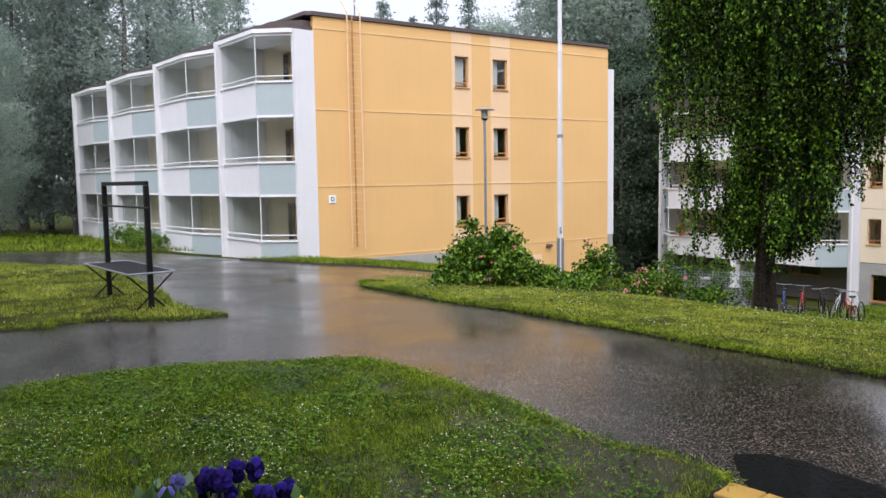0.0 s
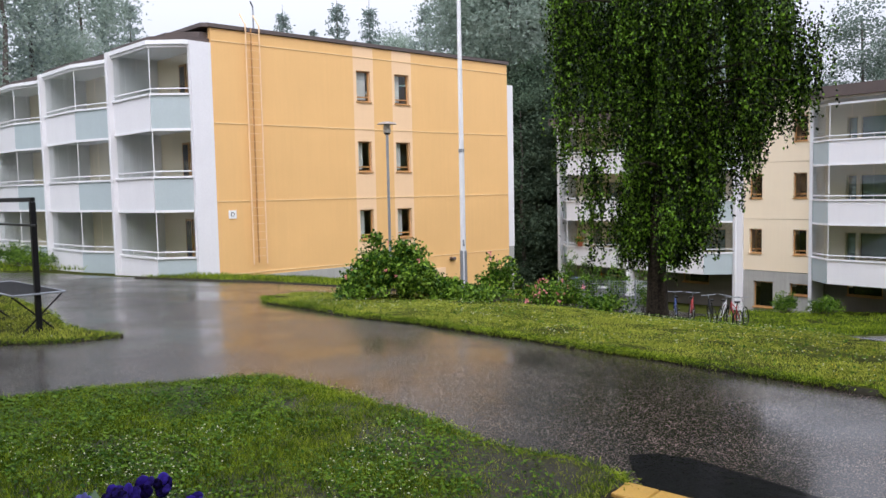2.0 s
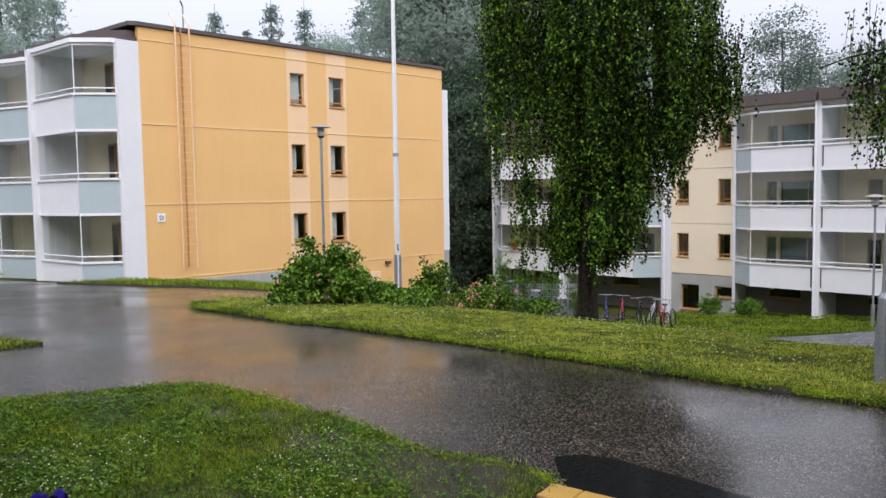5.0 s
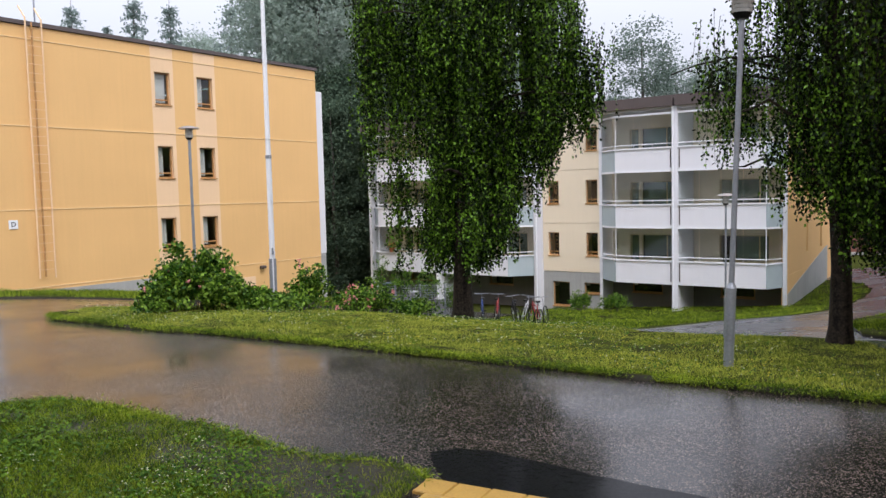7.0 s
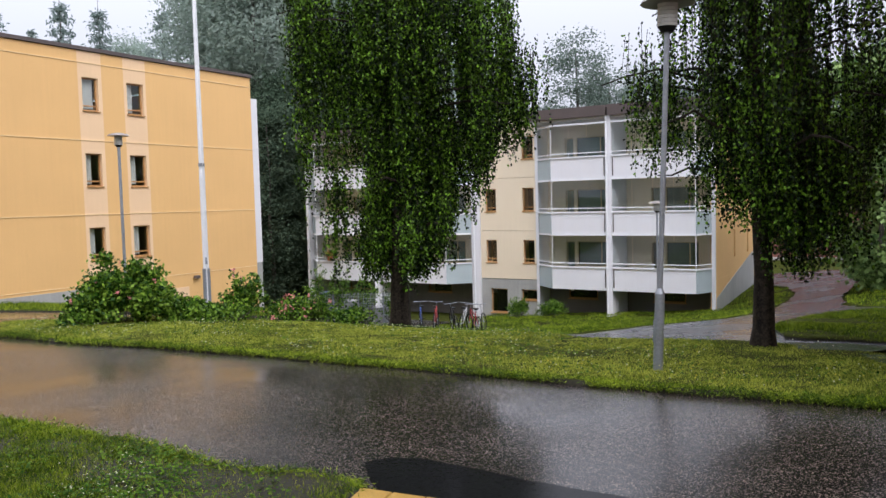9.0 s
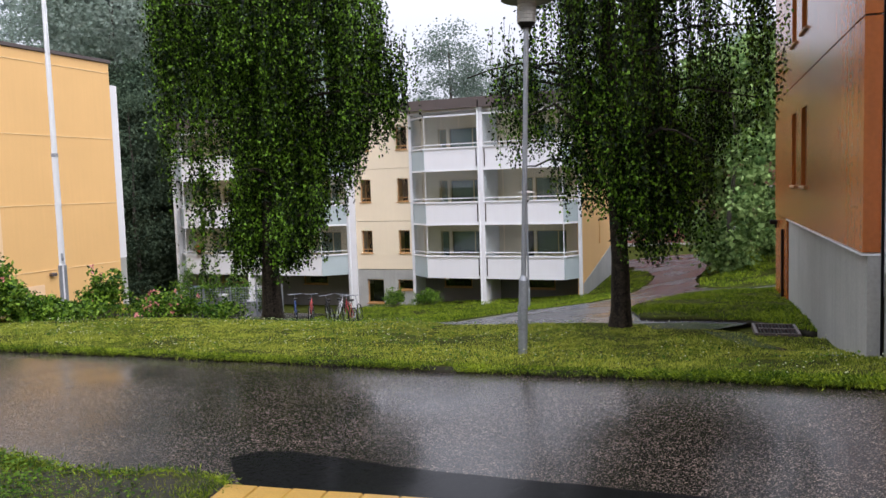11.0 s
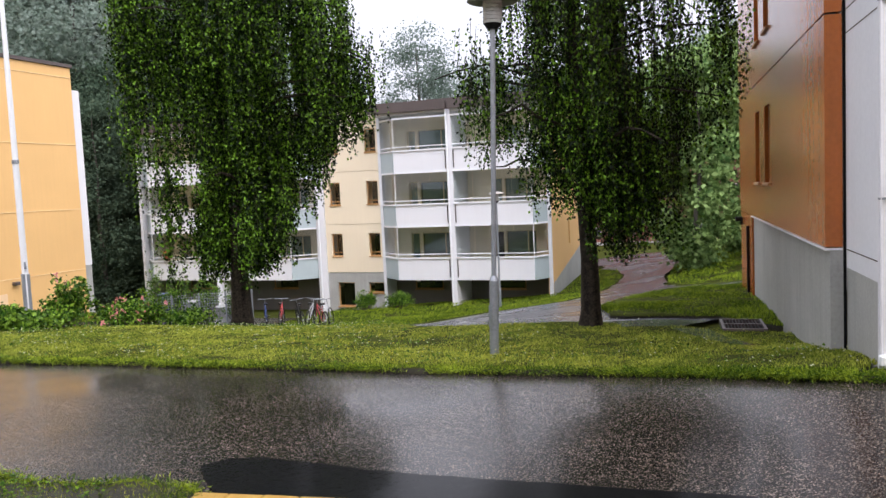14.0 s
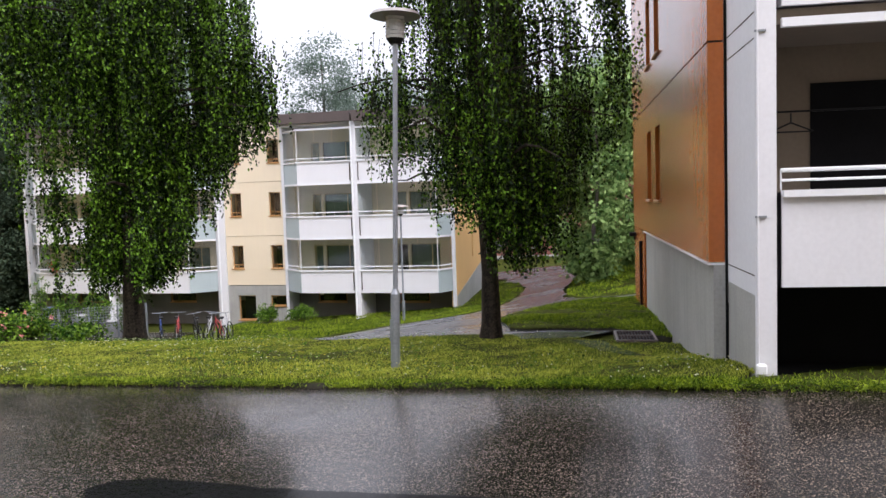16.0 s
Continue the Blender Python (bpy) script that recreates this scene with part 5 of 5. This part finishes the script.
# ---------------------------------------------------------------- bicycles
def bicycle(x, y, turn, paint, label, seed):
    ob = empty("bicycle", pose(x, y, float(land(x, y)), 6 * (seed % 3 - 1), 0, turn), label, "bicycle", "bicycles by the cream house")
    R = .34
    for cx in (-.52, .52):
        bm = bmesh.new()
        k = 28
        for i in range(k):
            a, b = 2 * math.pi * i / k, 2 * math.pi * (i + 1) / k
            tube(bm, (cx + R * math.cos(a), 0, R + R * math.sin(a)), (cx + R * math.cos(b), 0, R + R * math.sin(b)), .022, seg=5)
        wh = part("wheel", bm, BLACKSTEEL, ob)
        sp = tubes(*[((cx, 0, R), (cx + R * .96 * math.cos(i * .52), 0, R + R * .96 * math.sin(i * .52)), .003) for i in range(12)], seg=3)
        tube(sp, (cx, -.04, R), (cx, .04, R), .03)
        part("spokes", sp, STEEL, wh)
    f = tubes(((-.52, 0, R), (-.12, 0, .30), .016), ((-.12, 0, .30), (-.22, 0, .86), .018), ((-.12, 0, .30), (.36, 0, .78), .02), ((-.20, 0, .70), (.35, 0, .86), .018),
              ((-.52, 0, R), (-.20, 0, .72), .012), ((.34, 0, .94), (.52, 0, R), .018), seg=7)
    part("frame", f, paint, ob)
    part("handlebar", tubes(((.33, 0, .92), (.30, 0, 1.06), .014), ((.30, 0, 1.06), (.26, -.27, 1.08), .013), ((.30, 0, 1.06), (.26, .27, 1.08), .013), seg=6), STEEL, ob)
    part("saddle", boxes((-.36, -.10, -.07, .07, .93, .98), bevel=.02), BLACKSTEEL, ob)
    part("seat_post", tubes(((-.22, 0, .84), (-.235, 0, .935), .014), seg=6), STEEL, ob)
    part("pedal", boxes((-.16, -.06, .06, .14, .12, .15)), BLACKSTEEL, ob)
    part("pedal", boxes((-.18, -.08, -.14, -.06, .45, .48)), BLACKSTEEL, ob)
    return ob


REDPAINT = material("red bicycle paint", (0.35, 0.03, 0.03), 0.3, 0.1)
BLUEPAINT = material("blue bicycle paint", (0.03, 0.07, 0.25), 0.3, 0.1)
GREYPAINT = material("silver bicycle paint", (0.4, 0.4, 0.42), 0.3, 0.1)
for az, d, turn, paint, label in ((-23.5, 30.5, 70, BLUEPAINT, "blue bicycle standing on the yard"), (-24.6, 31.5, 58, REDPAINT, "red bicycle standing on the yard"),
                                  (-26.0, 31.0, 75, BLACKSTEEL, "black bicycle standing on the yard"), (-26.6, 31.6, 50, GREYPAINT, "silver bicycle standing on the yard"),
                                  (-27.4, 30.0, 82, REDPAINT, "red bicycle leaning on its stand"), (-27.9, 30.4, 45, GREYPAINT, "silver bicycle leaning on its stand")):
    bicycle(-math.sin(radians(az)) * d, math.cos(radians(az)) * d, turn, paint, label, int(turn))

# ---------------------------------------------------------------- paving corner by the near lawn
pave_at = pose(2.15, 6.11, float(land(2.14, 6.19)) + .03, 0, 0, math.degrees(math.atan2(-.75, .66)))
paving = empty("paving", pave_at, "corner of yellow concrete paving slabs beside the lawn", "paving", kind="structure")
slab_me = None
for i, j in itertools.product(range(9), range(5)):
    x, y = .14 + i * .305 + (.15 if j % 2 else 0) - .1, -.15 - j * .305
    if slab_me is None:
        first = part("slab", boxes((-.148, .148, -.148, .148, -.05, .0), bevel=.008), PAVER, paving)
        slab_me = first.data
        first.matrix_basis = pose(x, y, .0)
    else:
        q = new("slab", slab_me)
        q.parent = paving
        q.matrix_basis = pose(x, y, random.uniform(-.004, .003), random.uniform(-.6, .6), random.uniform(-.6, .6), 0)

# ---------------------------------------------------------------- grating beside the orange gable
gz = float(land(11.4, 7.15)) + .11
grating = empty("cellar_grating", pose(11.3, 7.1, gz, 0, 0, 37.5), "flat dark steel cellar grating", "grating")
part("frame", boxes((-.45, .45, -.33, -.29, -.06, .02), (-.45, .45, .29, .33, -.06, .02), (-.45, -.41, -.29, .29, -.06, .02), (.41, .45, -.29, .29, -.06, .02), (-.02, .02, -.29, .29, -.06, .02)), ROOF, grating)
# a near-black slab draws the shade inside the well
part("well", boxes((-.41, .41, -.29, .29, -.12, -.07)), SHADEBLACK, grating)
for i in range(12):
    part("bar", boxes((-.41, .41, -.275 + i * .05, -.267 + i * .05, -.03, .012)), BLACKSTEEL, grating)

# fittings of the orange house
part("wall_light", boxes((10.05, 10.2, .0, .16, 1.24, 1.34), (10.09, 10.16, .0, .05, 1.15, 1.24), bevel=.01), BLACKSTEEL, orange_house, "black wall light")
part("door_frame", boxes((8.7, 8.82, -.01, .04, -1.2, 1.2)), SHADEBLACK, orange_house, "dark door jamb")
part("wall_tap", boxes((8.2, 8.3, -.04, .06, -.35, -.28), bevel=.01), BLACKSTEEL, orange_house)
hg = bmesh.new()
for a, b in (((-.7, -.75, 3.05), (-.7, -.98, 2.95)), ((-.7, -.75, 3.05), (-.7, -.52, 2.95)), ((-.7, -.98, 2.95), (-.7, -.52, 2.95)), ((-.7, -.75, 3.05), (-.7, -.75, 3.15))):
    tube(hg, a, b, .009, seg=5)
tube(hg, (-.7, -.38, 3.17), (-.7, -2.5, 3.17), .012, seg=5)
part("clothes_hanger", hg, BLACKSTEEL, orange_house, "coat hanger on a drying line")
part("downpipe_foot", boxes((-1.58, -1.5, -.29, -.19, .45, .56), bevel=.015), WHITE_METAL, orange_house)

# fittings of the yellow gable
part("hatch_door", boxes((9.9, 10.75, -.03, .0, -2.2, -1.05), bevel=.01), PALE, yellow_house, "pale cellar hatch")
part("wall_light", boxes((11.0, 11.25, -.2, .0, -.75, -.62), bevel=.02), ROOF, yellow_house, "brown wall light")

# ---------------------------------------------------------------- yard of the cream house, fence with pots
fa, fb = Vector((8.75, 31.9)), Vector((12.6, 30.3))
fence = empty("wire_fence", pose(fa.x, fa.y, -2.95, 0, 0, math.degrees(math.atan2(fb.y - fa.y, fb.x - fa.x))), "grey wire-mesh fence round a garden plot", "fence")
FL = (fb - fa).length
for i in range(5):
    part("post", tubes(((FL * i / 4, 0, -.4), (FL * i / 4, 0, 1.5), .035), seg=8), STEEL, fence)
wires = [((0, 0, .05 + .1 * i), (FL, 0, .05 + .1 * i), .006) for i in range(15)] + [((.1 * i, 0, 0), (.1 * i, 0, 1.45), .006) for i in range(int(FL * 10))]
part("wire_mesh", tubes(*wires, seg=3), STEEL, fence)
POT = material("terracotta pot", (0.35, 0.10, 0.05), 0.7, 0.15)
BLUEBIN = material("blue plastic", (0.03, 0.05, 0.12), 0.4, 0.15)
for i, (u, v, w, h, m, label) in enumerate(((.6, 1.0, .8, 1.0, BLUEBIN, "dark blue plastic compost bin"), (1.7, 1.2, .6, .75, CONCRETE, "grey plastic garden box"), (3.0, .9, .7, .6, CONCRETE, "grey plastic crate for garden tools"))):
    p = fence.matrix_basis @ Vector((u, v, 0))
    b = empty("garden_bin", pose(p.x, p.y, float(land(p.x, p.y)), 0, 0, 20 * i), label, "bin")
    bm = bmesh.new()
    tube(bm, (0, 0, 0), (0, 0, h), w * .42, w * .5, seg=8)
    part("body", bm, m, b)
    part("lid", tubes(((0, 0, h), (0, 0, h + .06), w * .53), seg=8), m, b)
for i, u in enumerate((.4, 1.3, 2.4, 3.5)):
    p = fence.matrix_basis @ Vector((u, .35, 0))
    shrub(p.x, p.y, 1.1, 1.95 if i < 3 else 1.5, 61 + i, "climbing garden plant behind the wire fence", 1700, .08)

# ---------------------------------------------------------------- brick house far off
bh = empty("brick_building", pose(40.5, 49, -3.4, 0, 0, -48.7), "low dull-red brick building beyond the far road", "building")
part("wall", boxes((0, 24, 0, 10, -1, 7.5)), BRICK, bh)
part("plinth", boxes((-.05, 24.05, -.06, -.003, -1, .9)), CONCRETE, bh)
part("roof", boxes((-.4, 24.4, -.4, 10.4, 7.5, 7.9)), ROOF, bh)
for i in range(9):
    for z in (1.4, 4.4):
        x = .8 + i * 2.6
        w = part("window", boxes((x, x + .75, -.05, .02, z, z + .7)), CONCRETE, bh)
        part("pane", boxes((x + .07, x + .68, -.07, -.045, z + .07, z + .63)), DIMGLASS, w)

# ---------------------------------------------------------------- pansies on a stand under the camera
STEM = material("pansy leaf", (0.03, 0.075, 0.015), 0.5, 0.3, 4, 40, color2=(0.07, 0.15, 0.03), island=.6)
VIOLET = material("violet petal", (0.003, 0.001, 0.018), 0.7, 0.3, 30, 120, color2=(0.045, 0.025, 0.30), spec=.1, island=.8)
PALEBLUE = material("pale blue petal", (0.10, 0.10, 0.36), 0.55, 0.3, 30, 120, island=.6)
stand = empty("flower_stand", pose(-.575, 1.84, float(land(-.48, 1.84)) - .025), "wooden flower stand with a long planter", "plant stand")
part("foot", boxes((-.2, .2, -.2, .2, 0, .04), bevel=.01), WOOD, stand)
part("post", boxes((-.04, .04, -.04, .04, .04, 1.22)), WOOD, stand)
part("planter", boxes((-.3, .3, -.1, .1, 1.22, 1.42), bevel=.015), POT, stand)
part("soil", boxes((-.28, .28, -.08, .08, 1.42, 1.425)), SOIL, stand)
prng = np.random.default_rng(91)
zt = 1.745 - float(land(-.48, 1.84))
pansy = empty("pansies", pose(-.575, 1.84, float(land(-.48, 1.84)) + 1.40), "clump of dark violet pansies in a planter", "flowers")
zt -= 1.425
lv = np.stack([prng.uniform(-.2, .15, 900), prng.uniform(-.09, .09, 900), prng.uniform(.0, zt - .015, 900)], 1)
quads("leaves", leaf_quads(lv, .045, .022, prng, -.2), STEM, pansy)
blooms = [(-.03, zt + .035, 0), (-.075, zt + .03, 0), (.01, zt + .045, 0), (.045, zt + .03, 0), (.09, zt + .005, 0), (.075, zt - .02, 0), (.02, zt - .02, 0), (.12, zt - .03, 0),
          (.05, zt - .05, 0), (-.02, zt - .005, 0), (-.09, zt - .005, 0), (.14, zt - .005, 0), (-.19, zt + .0, 1), (-.165, zt + .02, 1), (-.22, zt - .05, 1), (.165, zt - .04, 2), (.0, zt - .07, 0), (.1, zt - .07, 0)]
for bx, bz, kind in blooms:
    by = prng.uniform(-.06, .06)
    r = .0175 if kind == 0 else .012
    bx *= .72
    bm = bmesh.new()
    turn, tilt = prng.uniform(-25, 25), prng.uniform(55, 95)
    for px, pz, pr in ((-.45, .55, .8), (.45, .55, .8), (-.75, -.1, .7), (.75, -.1, .7), (0, -.6, .95)):
        m = pose(bx, by, bz, tilt, turn, prng.uniform(-50, 50)) @ Matrix.Translation((px * r, pz * r, prng.uniform(-.002, .004))) @ pose(0, 0, 0, prng.uniform(-25, 25), prng.uniform(-25, 25), 0) @ Matrix.Diagonal((pr, pr, .1, 1))
        bmesh.ops.create_icosphere(bm, subdivisions=2, radius=r, matrix=m)
    part("bloom", bm, (VIOLET, PALEBLUE, YELLOWBLOOM)[kind], pansy, ("", "pale blue bloom", "yellow bloom")[kind], smooth=True)
    part("stalk", tubes(((bx * .8, 0, 0), (bx, by, bz), .0025), seg=4), STEM, pansy)

# ---------------------------------------------------------------- water lying on the lawn, pots, small fittings
def water_material(name):
    m = bpy.data.materials.new(name)
    m.use_nodes = True
    n, l = m.node_tree.nodes, m.node_tree.links
    p = n["Principled BSDF"]
    p.inputs["Base Color"].default_value, p.inputs["Roughness"].default_value, p.inputs["IOR"].default_value = (0.05, 0.048, 0.045, 1), 0.12, 1.33
    tc, wv, bu = n.new("ShaderNodeTexCoord"), n.new("ShaderNodeTexNoise"), n.new("ShaderNodeBump")
    wv.inputs["Scale"].default_value, wv.inputs["Detail"].default_value = 14, 3
    l.new(tc.outputs["Object"], wv.inputs["Vector"])
    l.new(wv.outputs[0], bu.inputs["Height"])
    bu.inputs["Strength"].default_value, bu.inputs["Distance"].default_value = 0.5, 0.012
    l.new(bu.outputs[0], p.inputs["Normal"])
    return m


PUDDLE = water_material("rain water")
for outline, seed in (([(10.2, 8.9), (10.97, 8.35), (11.25, 7.9), (10.9, 7.75), (10.3, 8.0), (9.9, 8.4)], 85), ([(10.35, 7.75), (10.7, 7.3), (10.3, 6.75), (9.95, 6.2), (9.7, 5.75), (9.55, 5.85), (9.8, 6.5), (10.0, 7.1)], 81), ([(9.1, 5.15), (9.4, 5.3), (9.25, 4.95), (8.9, 4.75)], 83)):
    sheet("puddle", outline, .088, .2, PUDDLE, "shallow rain puddle on the lawn", "puddle", .08, .012, seed)

pot_at = C_AT @ pose(-1.14, 22.0, -1.1)
pot = empty("flower_pot", pot_at, "terracotta pot with red flowers on a balcony", "flower pot")
bm = bmesh.new()
tube(bm, (0, 0, 0), (0, 0, .28), .12, .18, seg=14)
part("pot", bm, POT, pot)
qr = np.random.default_rng(95)
quads("foliage", leaf_quads(np.array([0, 0, .4]) + qr.normal(size=(260, 3)) * np.array([.16, .16, .1]), .09, .06, qr), ROSELEAF, pot)
REDBLOOM = material("red bloom", (0.45, 0.03, 0.02), 0.6, 0.2)
tagged(quads("bloom", leaf_quads(np.array([0, 0, .48]) + qr.normal(size=(60, 3)) * np.array([.14, .14, .06]), .08, .07, qr), REDBLOOM, pot), "red blooms", kind="stuff")

# black bar that fills the gap with the colour of its shade
part("shadow_gap", boxes((-1.47, -1.43, -.449, -.402, 1.36, 2.3)), SHADEBLACK, orange_house, "dark gap beside the parapet")
for z in (2.05, 3.9):
    part("pipe_clamp", boxes((-1.525, -1.5, -.3, -.19, z, z + .02)), STEEL, orange_house)
part("roof_pipe", tubes(((1.9, .4, 8.4), (1.9, .4, 9.3), .03), ((1.9, .4, 9.3), (1.7, .2, 9.45), .03)), STEEL, yellow_house)
